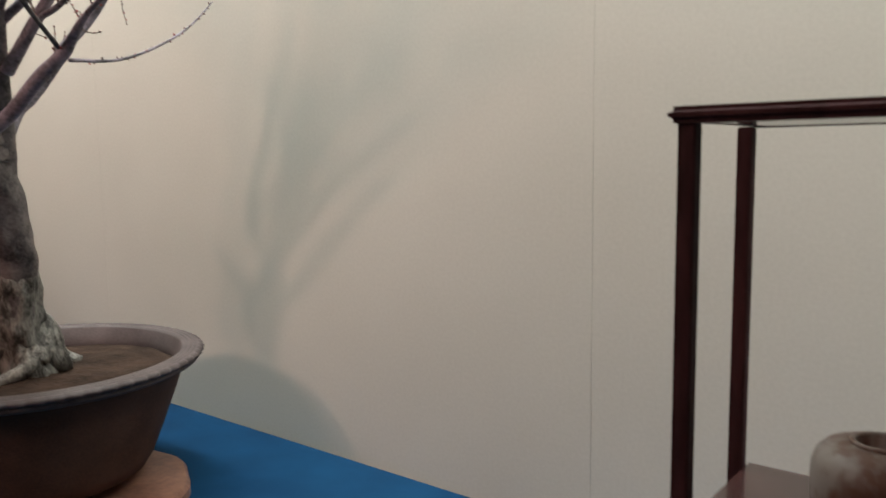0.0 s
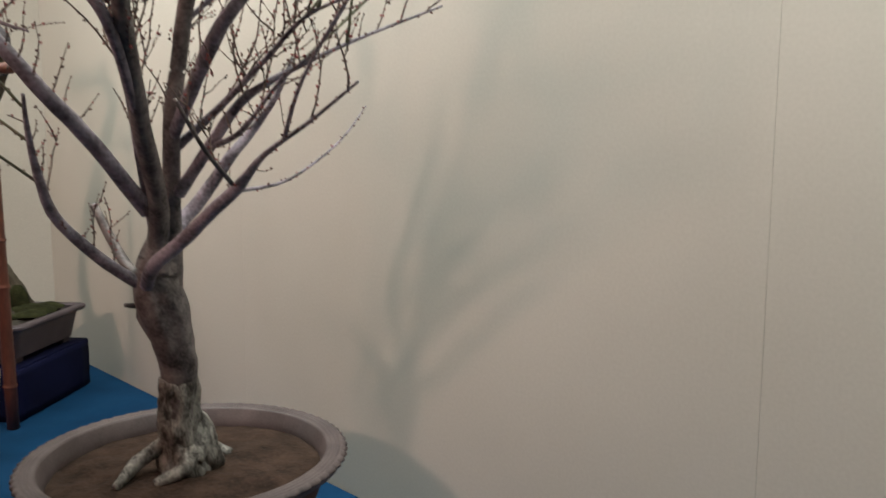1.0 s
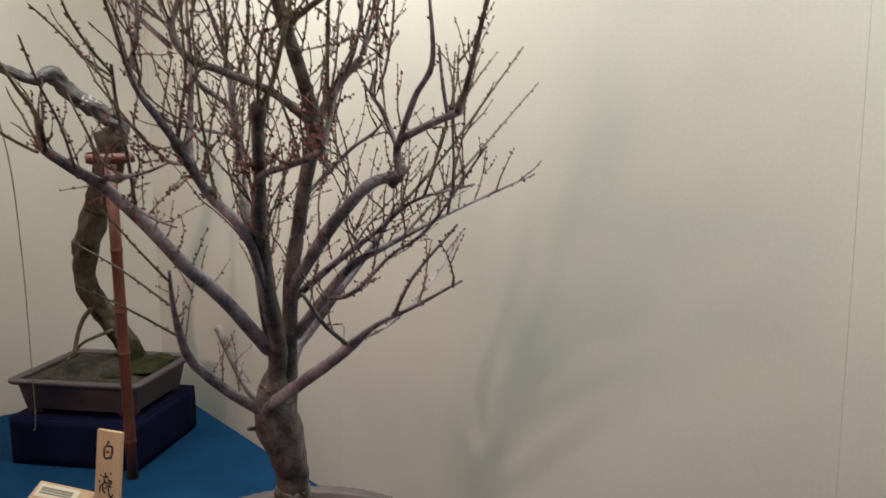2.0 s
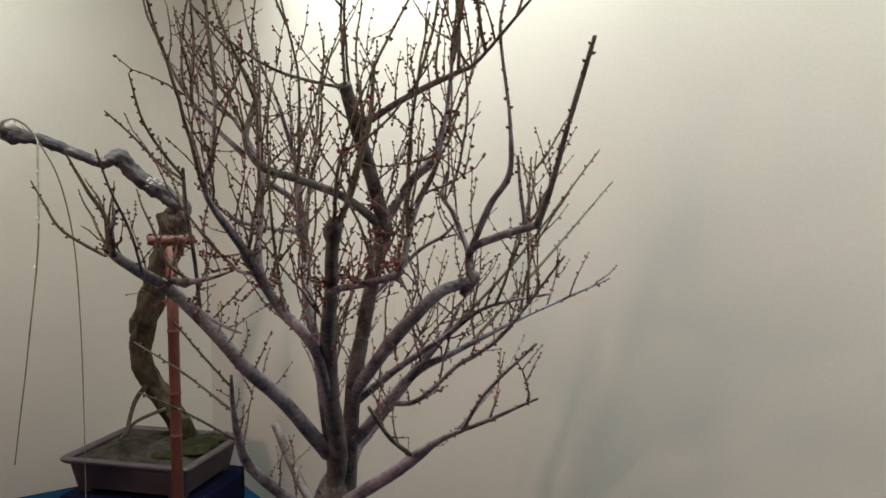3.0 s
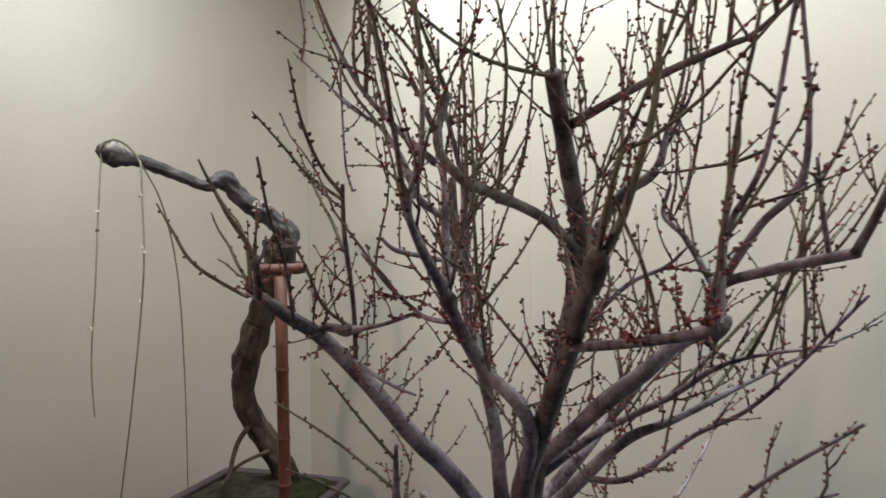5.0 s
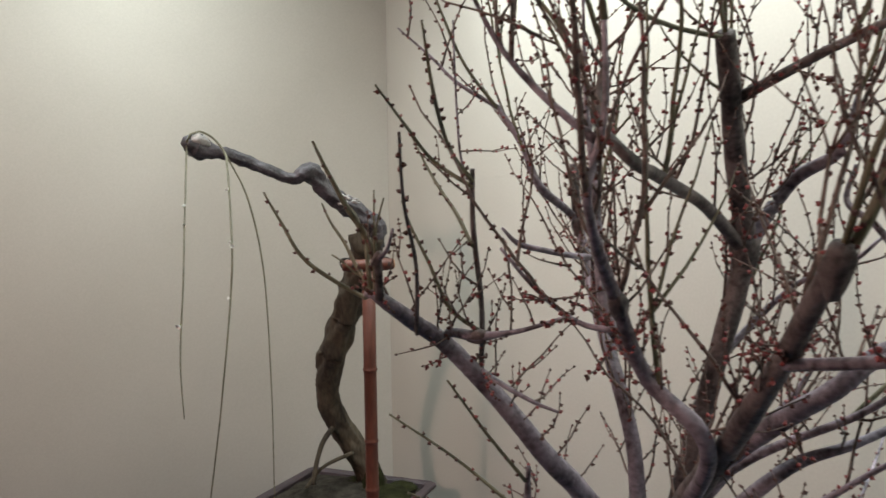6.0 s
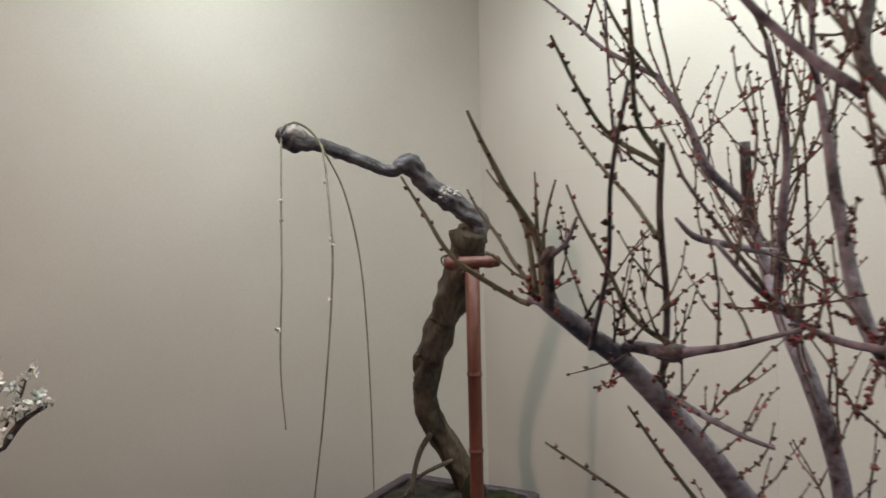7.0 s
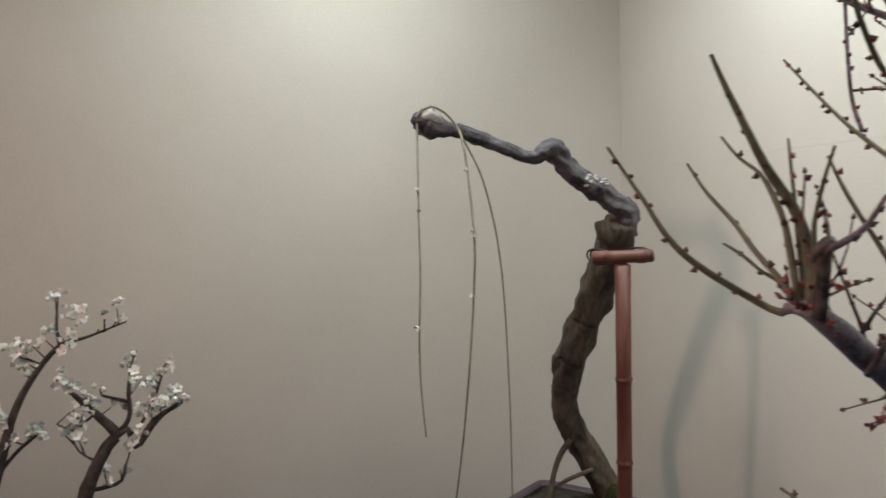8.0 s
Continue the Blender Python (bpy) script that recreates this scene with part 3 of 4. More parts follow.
BLOSSOM_9 = [(-2.299, -0.520, 1.540, 0.0030), (-2.295, -0.536, 1.547, 0.0020), (-2.291, -0.550, 1.563, 0.0020)]
BLOSSOM_10 = [(-2.333, -0.360, 1.413, 0.0050), (-2.337, -0.335, 1.460, 0.0040), (-2.339, -0.319, 1.510, 0.0025)]
BLOSSOM_11 = [(-2.319, -0.436, 1.437, 0.0040), (-2.313, -0.467, 1.417, 0.0030), (-2.307, -0.492, 1.429, 0.0020)]
BLOSSOM_12 = [(-2.320, -0.430, 1.352, 0.0040), (-2.314, -0.460, 1.377, 0.0030), (-2.312, -0.472, 1.408, 0.0020)]


# ---- plum tree in the round pot ----
POT = Vector((-1.407, 0.648, TABLE_Z))


def wooden_slab():
    """The burl base under the round pot, with a wavy edge."""
    v, f = [], []
    n = 72
    for z, k in ((0.0, 0.965), (0.008, 1.0), (0.024, 1.0), (0.031, 0.975)):
        for i in range(n):
            w = 2 * math.pi * i / n
            r = 0.245 * (1 + 0.05 * math.sin(3 * w + 0.4) + 0.035 * math.sin(5 * w + 1.7) + 0.015 * math.sin(11 * w)) * k
            v.append((POT.x + 0.03 + r * 1.06 * math.cos(w), POT.y + 0.01 + r * 0.92 * math.sin(w), TABLE_Z + 0.001 + z))
    for j in range(3):
        for i in range(n):
            f.append((j * n + i, j * n + (i + 1) % n, (j + 1) * n + (i + 1) % n, (j + 1) * n + i))
    f.append(tuple(reversed(range(n))))
    f.append(tuple(3 * n + i for i in range(n)))
    ob = linked("wooden_slab", v, f, BURL, None, False)
    tagged(ob, "reddish polished burl wood slab under the round pot", "slab")


wooden_slab()


def round_pot():
    t = thing("round_pot", (POT.x, POT.y, TABLE_Z + 0.033), "round brown unglazed clay bonsai pot with scalloped rim", "pot")
    m = Matrix.Translation((POT.x, POT.y, TABLE_Z + 0.033))
    body = [(0.02, 0.018), (0.165, 0.018), (0.185, 0.022), (0.200, 0.045), (0.222, 0.10), (0.243, 0.155), (0.258, 0.198), (0.268, 0.206), (0.272, 0.214), (0.266, 0.222)]
    part("body", lathe(body, 96, m), CLAY, t, "dark brown clay body", True)
    def teeth(w, r, z):
        if r < 0.2895 or z < 0.223:
            return 0.0
        k = (w * 68 / (2 * math.pi)) % 1.0
        return 0.017 * min(k / 0.72, (1 - k) / 0.28) - 0.006

    rim = [(0.262, 0.216), (0.279, 0.2125), (0.2875, 0.2165), (0.2885, 0.2215), (0.286, 0.2235), (0.290, 0.2245), (0.2955, 0.229), (0.2955, 0.2335), (0.2905, 0.2365), (0.2865, 0.2372), (0.2850, 0.2358), (0.2835, 0.2374), (0.2785, 0.2376), (0.2770, 0.2362), (0.2755, 0.2378), (0.2705, 0.2378), (0.2690, 0.2364), (0.2675, 0.2378), (0.260, 0.237), (0.2565, 0.233), (0.254, 0.222), (0.247, 0.213), (0.2465, 0.195), (0.246, 0.17)]
    part("rim", lathe(rim, 476, m, teeth), CLAY_RIM, t, "worn grey-brown rim with a scalloped edge", True)
    for k in range(3):
        w = 2 * math.pi * k / 3 - 0.5
        foot = lathe([(0.001, 0.0), (0.026, 0.0), (0.031, 0.008), (0.029, 0.019), (0.001, 0.0195)], 20, m @ Matrix.Translation((0.155 * math.cos(w), 0.155 * math.sin(w), 0)))
        part("foot", foot, CLAY, t, "", True)
    v, f = [], []
    n, rings = 72, 14
    v.append((POT.x, POT.y, TABLE_Z + 0.033 + 0.213))
    for j in range(1, rings + 1):
        for i in range(n):
            w, r = 2 * math.pi * i / n, 0.2495 * j / rings
            x, y = POT.x + r * math.cos(w), POT.y + r * math.sin(w)
            mound = 0.014 * (1 - (j / rings) ** 2) + 0.006 * noise.noise(Vector((x, y, 0)) * 14) + 0.003 * noise.noise(Vector((x, y, 3)) * 45)
            v.append((x, y, TABLE_Z + 0.033 + 0.199 + mound))
    for i in range(n):
        f.append((0, 1 + i, 1 + (i + 1) % n))
    for j in range(rings - 1):
        for i in range(n):
            f.append((1 + j * n + i, 1 + (j + 1) * n + i, 1 + (j + 1) * n + (i + 1) % n, 1 + j * n + (i + 1) % n))
    linked("soil", v, f, SOIL, t, True, "dry reddish brown soil")


round_pot()


def rand_way(rng):
    while True:
        d = Vector((rng.uniform(-1, 1), rng.uniform(-1, 1), rng.uniform(-1, 1)))
        if 0.05 < d.length < 1:
            return d.normalized()


def twig(rng, at, way, length, r, store, buds, depth=0, lift=0.5, bud_gap=0.014, red=0.3, kink=0.22, bud_size=1.0):
    """A thin shoot that bends upwards, with buds and side shoots."""
    n = max(3, int(length / 0.022))
    p, d = Vector(at), way.normalized()
    path = []
    for i in range(n + 1):
        t = i / n
        path.append(np.array((*p, r * (1 - 0.62 * t))))
        d = (d + rand_way(rng) * kink + Vector((0, 0, lift * 0.22))).normalized()
        p = p + d * (length / n)
    tube(store[0], store[1], path, 5 if r > 0.0016 else 4)
    s = rng.uniform(0.2, 1.0) * bud_gap
    seg = length / n
    while s < length:
        i = min(int(s / seg), n - 1)
        k = s / seg - i
        a, b = Vector(path[i][:3]), Vector(path[i + 1][:3])
        q, dd = a.lerp(b, k), (b - a).normalized()
        out = (dd.cross(rand_way(rng))).normalized()
        size = rng.uniform(0.0016, 0.0027) * bud_size
        kind = 1 if rng.random() < red else 0
        bud_cluster(*buds[kind], q + out * path[i][3] * 0.8, (out + dd * 0.7), size * (1.15 if kind else 1), rng.uniform(0.6, 1.4))
        if rng.random() < 0.22:
            bud_cluster(*buds[kind], q - out * path[i][3] * 0.6, (dd * 0.6 - out), size * 0.9, 0.8)
        s += bud_gap * rng.uniform(0.55, 1.5)
    bud_cluster(*buds[0], Vector(path[-1][:3]), d, 0.0018 * bud_size, 1.5)
    if depth < 2 and length > 0.06:
        for _ in range(rng.choice((0, 1, 1, 2, 2, 3)) if depth == 0 else rng.choice((0, 0, 1))):
            i = rng.randint(1, n - 1)
            a = Vector(path[i][:3])
            dd = Vector((path[i + 1] - path[i])[:3]).normalized()
            twig(rng, a, dd * 0.7 + rand_way(rng) * 0.8 + Vector((0, 0, 0.25)), length * rng.uniform(0.3, 0.6), r * 0.72, store, buds, depth + 1, lift, bud_gap, red, kink, bud_size)


def plum_tree():
    t = thing("plum_tree", (-1.40, 0.64, TABLE_Z + 0.255), "bare old plum bonsai with spreading limbs and red flower buds", "tree")
    limb("trunk", [(x, y, z, min(r, 0.031) if z < 1.0 else r) for x, y, z, r in BOUGHS["trunk"]], DARK_BARK, t, 36, 0.006, 0.17, 22.0, "knotted dark plum trunk")
    flare = [(-1.405, 0.645, 0.825, 0.056), (-1.401, 0.640, 0.858, 0.050), (-1.397, 0.634, 0.898, 0.0435), (-1.393, 0.628, 0.930, 0.0385), (-1.388, 0.625, 0.960, 0.0360), (-1.382, 0.622, 0.990, 0.0342), (-1.376, 0.620, 1.015, 0.0330), (-1.372, 0.619, 1.034, 0.0300)]
    limb("root_flare", flare, PALE_BARK, t, 48, 0.005, 0.30, 34.0, "lichen-pale root flare")
    rng = random.Random(5)
    for w, ln, r in ((0.50, 0.008, 0.028), (0.05, 0.014, 0.025), (-0.80, 0.040, 0.018), (-0.45, 0.012, 0.021), (-1.75, 0.092, 0.015), (1.9, 0.05, 0.018), (2.8, 0.05, 0.018)):
        d = Vector((math.cos(w), math.sin(w), 0))
        o = Vector((-1.40, 0.64, 0))
        nodes = []
        for k, (s, z) in enumerate(((0.014, 0.085), (0.030, 0.045), (0.038 + ln * 0.5, 0.012), (0.042 + ln, -0.012))):
            p = o + d * s + Vector((-d.y, d.x, 0)) * rng.uniform(-0.012, 0.012) * k
            nodes.append((p.x, p.y, TABLE_Z + 0.255 + z, r * (0.9, 1.0, 0.85, 0.5)[k]))
        limb("root", nodes, PALE_BARK, t, 12, 0.008, 0.3, 50.0, "pale exposed root")
    dark = {"leader", "leader2", "st2", "r2s", "l2t", "r3u", "st1", "e3", "a3", "stubt", "b8", "s5"}
    slimmer = {"l3": 0.75, "l4": 0.62, "a3": 0.72, "leader": 0.74, "leader2": 0.79, "b4": 0.78, "f2": 0.75, "m": 0.78}
    thin = ("h5", "k1", "k2", "k3", "k4", "k5", "l3w", "w1", "w2", "w3", "g1", "e1", "e2", "e4", "e5", "e6", "e7", "h2", "h3", "h4")
    for n, nodes in BOUGHS.items():
        if n != "trunk":
            slim = [(x, y, z, r * slimmer.get(n, 0.84)) for x, y, z, r in nodes]
            limb("limb", slim, GREEN_TWIG if n in thin else DARK_BARK if n in dark else BARK, t, 14 if nodes[0][3] > 0.008 else 8, 0.006, 0.12 if nodes[0][3] > 0.005 else 0.08, 26.0)
    limb("burl", [(-1.392, 0.592, 1.195, 0.016), (-1.398, 0.588, 1.165, 0.027), (-1.392, 0.590, 1.130, 0.026), (-1.380, 0.598, 1.095, 0.014)], DARK_BARK, t, 20, 0.005, 0.3, 34.0, "swollen burl under the fork")
    # swollen knots and old cuts
    for c, r, d in (((-1.163, 0.567, 1.747), 0.0185, (0.3, -0.2, 1)), ((-0.852, 0.313, 1.760), 0.0115, (0.4, -0.2, 1)), ((-1.218, 0.270, 1.671), 0.0085, (1, 0.3, 0.2)), ((-1.286, 0.306, 1.612), 0.0108, (-0.1, -0.6, 0.8)), ((-0.983, 0.610, 1.676), 0.0125, (0.3, 0.4, 0.8)), ((-1.020, 0.281, 1.722), 0.0095, (0.5, -0.6, 0.8)), ((-1.239, 0.171, 1.752), 0.0055, (0.6, 0.2, 0.6)), ((-1.466, 0.566, 1.772), 0.0105, (0, -0.3, 1)), ((-1.110, 0.494, 1.888), 0.0110, (0.3, -0.4, 1))):
        c, d = Vector(c), Vector(d).normalized()
        nodes = [(*(c + d * r * k), r * w * 0.82) for k, w in ((-2.2, 0.5), (-1.0, 0.85), (0, 1.0), (0.6, 0.92), (1.1, 0.6))]
        limb("knot", nodes, DARK_BARK, t, 14, r * 0.3, 0.34, 60.0, "swollen dark knot")
    # shoots along every limb
    store, buds = ([], []), (([], []), ([], []))
    axis = Vector((-1.22, 0.53, 1.62))
    single = 0
    every = {"leader": (0.04, 0.5), "leader2": (0.026, 0.33), "trunk": (9, 2), "stubt": (9, 2), "s5": (9, 2), "l3": (0.020, 0.36), "f1": (0.020, 0.2), "f2": (0.022, 0.2), "b4": (0.024, 0.15), "b8": (9, 2), "b6": (0.05, 0.2), "b7": (0.05, 0.2), "e3": (9, 2), "wa": (9, 2), "w3": (9, 2), "l3w": (9, 2), "w1": (9, 2), "w2": (9, 2), "e1": (9, 2), "e2": (9, 2), "e4": (9, 2), "e8": (9, 2), "h4": (9, 2), "h3": (9, 2), "h2": (9, 2), "h5": (9, 2), "k1": (9, 2), "k2": (9, 2), "k3": (9, 2), "k4": (9, 2), "k5": (9, 2), "k6": (9, 2), "e7": (9, 2), "e6": (9, 2), "e5": (9, 2), "g1": (0.12, 0.3), "r3": (0.10, 0.5), "r4": (0.030, 0.45), "m": (0.035, 0.15), "st1": (9, 2), "a1": (0.06, 0.4), "td": (9, 2), "st2": (0.12, 0.5), "r2s": (9, 2), "r2x": (0.07, 0.3), "l2t": (0.035, 0.2), "b5": (0.035, 0.2), "r2y": (9, 2)}
    for n, nodes in BOUGHS.items():
        gap, start = every.get(n, (0.030, 0.15))
        rng = random.Random(sum(map(ord, n)) * 7 + 3)
        path = smooth_path(nodes, 0.01)
        length, s = 0.0, rng.uniform(0, gap)
        total = sum(np.linalg.norm((b - a)[:3]) for a, b in zip(path, path[1:]))
        for a, b in zip(path, path[1:]):
            length += np.linalg.norm((b - a)[:3])
            if length < s or length < start * total:
                continue
            s = length + gap * rng.uniform(0.6, 1.5)
            p, d = Vector(a[:3]), Vector((b - a)[:3]).normalized()
            out = p - axis
            out.z *= 0.4
            out = out.normalized()
            way = d * 0.25 + out * rng.uniform(-0.25, 0.4) + rand_way(rng) * 0.75 + Vector((0, 0, rng.uniform(0.15, 0.9)))
            if n == "l3":
                way = Vector((0.25, 0.30, 0.9)) + rand_way(rng) * 0.65
            ln = rng.choice((0.05, 0.07, 0.09, 0.11, 0.14, 0.18, 0.22))
            if n in ("l3", "e8", "st2", "f1", "f2"):
                ln = min(ln, 0.10)
            elif ln > 0.12:
                way.z += 0.8
            low = p.z < 1.5 or n in ("l3w", "r1", "r1b", "r1c", "td", "r3") and length > 0.6 * total
            own = ([], []) if single < 260 and ln > 0.06 else store
            twig(rng, p, way, ln * (0.55 if low else 1.0), 0.0012 + 0.0035 * ln, own, buds, 0, 0.55, 0.0145, 0.40, 0.22, 0.92)
            if own is not store:
                single += 1
                linked("twig", *own, TWIG, t)
    for n in ("e1", "e2", "e4", "e5", "e6", "e7", "e8", "h2", "h3", "h4", "h5", "k1", "k2", "k3", "k4", "k5", "k6", "b6", "b7", "l3w", "r2s", "st1", "g1", "wa", "r3", "td", "w1", "w2", "w3", "r2y", "m", "r1", "r1c"):
        for a, b in zip(*[smooth_path(BOUGHS[n], 0.011)[k:] for k in (0, 1)]):
            if a[3] < 0.0052 and rng.random() < 0.8:
                d = Vector((b - a)[:3]).normalized()
                o = d.cross(rand_way(rng)).normalized()
                bud_cluster(*buds[1 if rng.random() < 0.2 else 0], Vector(a[:3]) + o * a[3] * 0.8, o + d * 0.6, rng.uniform(0.0017, 0.0028), 1.1)
    # short spurs crowded with red buds, each growing out of the nearest limb
    lines = [q for nodes in BOUGHS.values() for q in smooth_path(nodes, 0.012)]
    rng = random.Random(31)
    for c, k, sp in (((-1.268, 0.190, 1.715), 5, 0.014), ((-1.258, 0.195, 1.725), 4, 0.014), ((-1.288, 0.290, 1.640), 7, 0.02), ((-0.80, 0.345, 1.725), 16, 0.03), ((-0.93, 0.345, 1.665), 14, 0.03), ((-1.10, 0.30, 1.69), 10, 0.05), ((-1.20, 0.57, 1.75), 16, 0.04), ((-1.03, 0.33, 1.66), 9, 0.03)):
        near = sorted(lines, key=lambda q: (Vector(q[:3]) - Vector(c)).length)[:10]
        for _ in range(k):
            q = rng.choice(near)
            w = (rand_way(rng) + Vector((0, 0, 0.35))).normalized()
            twig(rng, Vector(q[:3]) + w * q[3] * 0.5, w, rng.uniform(0.6, 1.6) * sp, 0.0012, store, buds, 2, 0.3, 0.0055, 0.8, 0.3, 0.92)
    # tall upright shoots of the crown
    tall = (("leader2", 0.62, 0.30), ("leader2", 0.78, 0.36), ("leader2", 0.9, 0.34), ("leader2", 1.0, 0.30), ("l2t", 0.35, 0.30), ("l2t", 0.6, 0.26), ("l2t", 0.75, 0.24), ("l2r", 0.7, 0.34), ("l2r", 1.0, 0.30), ("b4", 0.62, 0.30), ("b4", 0.88, 0.26), ("b5", 0.5, 0.30), ("b5", 1.0, 0.24), ("l4", 0.55, 0.30), ("l4", 0.7, 0.34), ("l4", 0.85, 0.30), ("l4", 1.0, 0.26), ("r2z", 0.7, 0.30), ("m", 0.45, 0.22), ("leader", 0.9, 0.26), ("leader", 1.0, 0.24), ("a3", 0.6, 0.28), ("a3", 1.0, 0.24), ("a1", 0.6, 0.22), ("b4", 0.5, 0.3), ("r1", 0.7, 0.24), ("r1c", 0.8, 0.22), ("r1b", 0.8, 0.22))
    for n, k, ln in tall:
        path = smooth_path(BOUGHS[n], 0.01)
        p = Vector(path[min(len(path) - 1, int(k * (len(path) - 1)))][:3])
        out = p - axis
        out.z = 0
        own = ([], [])
        twig(rng, p, Vector((0, 0, 1)) + out * 0.9 + rand_way(rng) * 0.45, ln * rng.uniform(0.85, 1.15), 0.0027, own, buds, 0, 0.45, 0.0145, 0.26, 0.13, 0.92)
        linked("shoot", *own, GREEN_TWIG if rng.random() < 0.6 else TWIG, t)
    linked("twigs", *store, TWIG, t, True, "thin brown twigs")["kind"] = "stuff"
    linked("buds", *buds[0], BUD, t, False, "small dark brown buds")["kind"] = "stuff"
    linked("flower_buds", *buds[1], RED_BUD, t, False, "swelling dusky red flower buds")["kind"] = "stuff"


plum_tree()

# ---- weeping plum by the corner ----
BOX_TURN = 41.5
BOX_AT = Vector((-2.945, 0.712, TABLE_Z))


def cloth_box():
    m = pose(BOX_AT.x, BOX_AT.y, TABLE_Z, 0, 0, BOX_TURN)
    bm = box((-0.236, -0.215, 0.002), (0.236, 0.215, 0.168), 0.004, None, 2)
    bmesh.ops.subdivide_edges(bm, edges=bm.edges[:], cuts=6, use_grid_fill=True)
    for v in bm.verts:
        s = 1 + 0.012 * noise.noise(v.co * 9)
        v.co.x, v.co.y = v.co.x * s, v.co.y * s
    bm.transform(m)
    ob = part("cloth_covered_box", bm, NAVY, None, "", True)
    tagged(ob, "dark navy cloth covered box supporting the rectangular pot", "box")


cloth_box()


def rounded_frame(half_x, half_y, corner, z, steps=5):
    ring = []
    for cx, cy, a0 in ((1, 1, 0), (-1, 1, 90), (-1, -1, 180), (1, -1, 270)):
        for k in range(steps + 1):
            a = radians(a0 + 90 * k / steps)
            ring.append((cx * (half_x - corner) + corner * math.cos(a), cy * (half_y - corner) + corner * math.sin(a), z))
    return ring


def lofted(rings, close_bottom=True):
    v, f = [], []
    n = len(rings[0])
    for r in rings:
        v += r
    for j in range(len(rings) - 1):
        for i in range(n):
            f.append((j * n + i, j * n + (i + 1) % n, (j + 1) * n + (i + 1) % n, (j + 1) * n + i))
    if close_bottom:
        f.append(tuple(reversed(range(n))))
    return v, f


POT2_Z = TABLE_Z + 0.17


def rectangular_pot():
    t = thing("rectangular_pot", (BOX_AT.x, BOX_AT.y, POT2_Z), "grey-brown rectangular clay bonsai pot on a navy box", "pot")
    m = pose(BOX_AT.x, BOX_AT.y, POT2_Z, 0, 0, BOX_TURN)
    place = lambda pts: [m @ Vector(p) for p in pts]
    rings = [rounded_frame(0.196, 0.160, 0.02, 0.014), rounded_frame(0.206, 0.170, 0.022, 0.018), rounded_frame(0.222, 0.184, 0.022, 0.10), rounded_frame(0.226, 0.188, 0.022, 0.108)]
    v, f = lofted(rings)
    linked("body", place(v), f, GREY_CLAY, t, False, "grey clay body")
    rings = [rounded_frame(0.224, 0.186, 0.024, 0.106), rounded_frame(0.240, 0.202, 0.03, 0.109), rounded_frame(0.247, 0.209, 0.032, 0.116), rounded_frame(0.247, 0.209, 0.032, 0.123), rounded_frame(0.242, 0.204, 0.03, 0.127), rounded_frame(0.222, 0.184, 0.024, 0.127), rounded_frame(0.215, 0.177, 0.022, 0.122), rounded_frame(0.212, 0.174, 0.02, 0.09)]
    v, f = lofted(rings, False)
    linked("rim", place(v), f, GREY_CLAY, t, False, "flat outturned rim")
    for sx in (-1, 1):
        for sy in (-1, 1):
            bm = box((sx * 0.17 - 0.028, sy * 0.138 - 0.022, 0.0), (sx * 0.17 + 0.028, sy * 0.138 + 0.022, 0.017), 0.003, m)
            part("foot", bm, GREY_CLAY, t)
    n = 26
    v, f = [], []
    for j in range(n + 1):
        for i in range(n + 1):
            x, y = (i / n - 0.5) * 0.422, (j / n - 0.5) * 0.346
            edge = min(1, 4 * min(i, j, n - i, n - j) / n)
            v.append(m @ Vector((x, y, 0.112 + 0.03 * edge * (0.6 + 0.4 * math.cos(5 * x)) + 0.010 * noise.noise(Vector((x, y, 1)) * 17))))
    for j in range(n):
        for i in range(n):
            a = j * (n + 1) + i
            f.append((a, a + 1, a + n + 2, a + n + 1))
    linked("soil", v, f, GREY_SOIL, t, True, "grey gravelly soil")
    # moss cushions
    rng = random.Random(3)
    v, f = [], []
    for cx, cy, r, h in ((0.085, 0.055, 0.038, 0.085), (0.060, 0.075, 0.030, 0.055), (0.14, 0.04, 0.075, 0.022), (0.17, -0.03, 0.05, 0.016), (0.10, -0.08, 0.06, 0.014), (0.155, 0.11, 0.05, 0.016), (0.0, 0.10, 0.06, 0.014)):
        b = len(v)
        for j in range(6):
            for i in range(18):
                w, q = 2 * math.pi * i / 18, j / 5
                rr = r * math.sin(q * math.pi / 2 + 0.02) * (1 + 0.15 * noise.noise(Vector((math.cos(w), math.sin(w), cx * 9))))
                p = Vector((cx + rr * math.cos(w), cy + rr * math.sin(w), 0.128 + h * math.cos(q * math.pi / 2)))
                p.z += 0.006 * noise.noise(p * 60)
                v.append(m @ p)
        for j in range(5):
            for i in range(18):
                f.append((b + j * 18 + i, b + (j + 1) * 18 + i, b + (j + 1) * 18 + (i + 1) % 18, b + j * 18 + (i + 1) % 18))
    linked("moss", v, f, MOSS, t, True, "green moss cushions")


rectangular_pot()


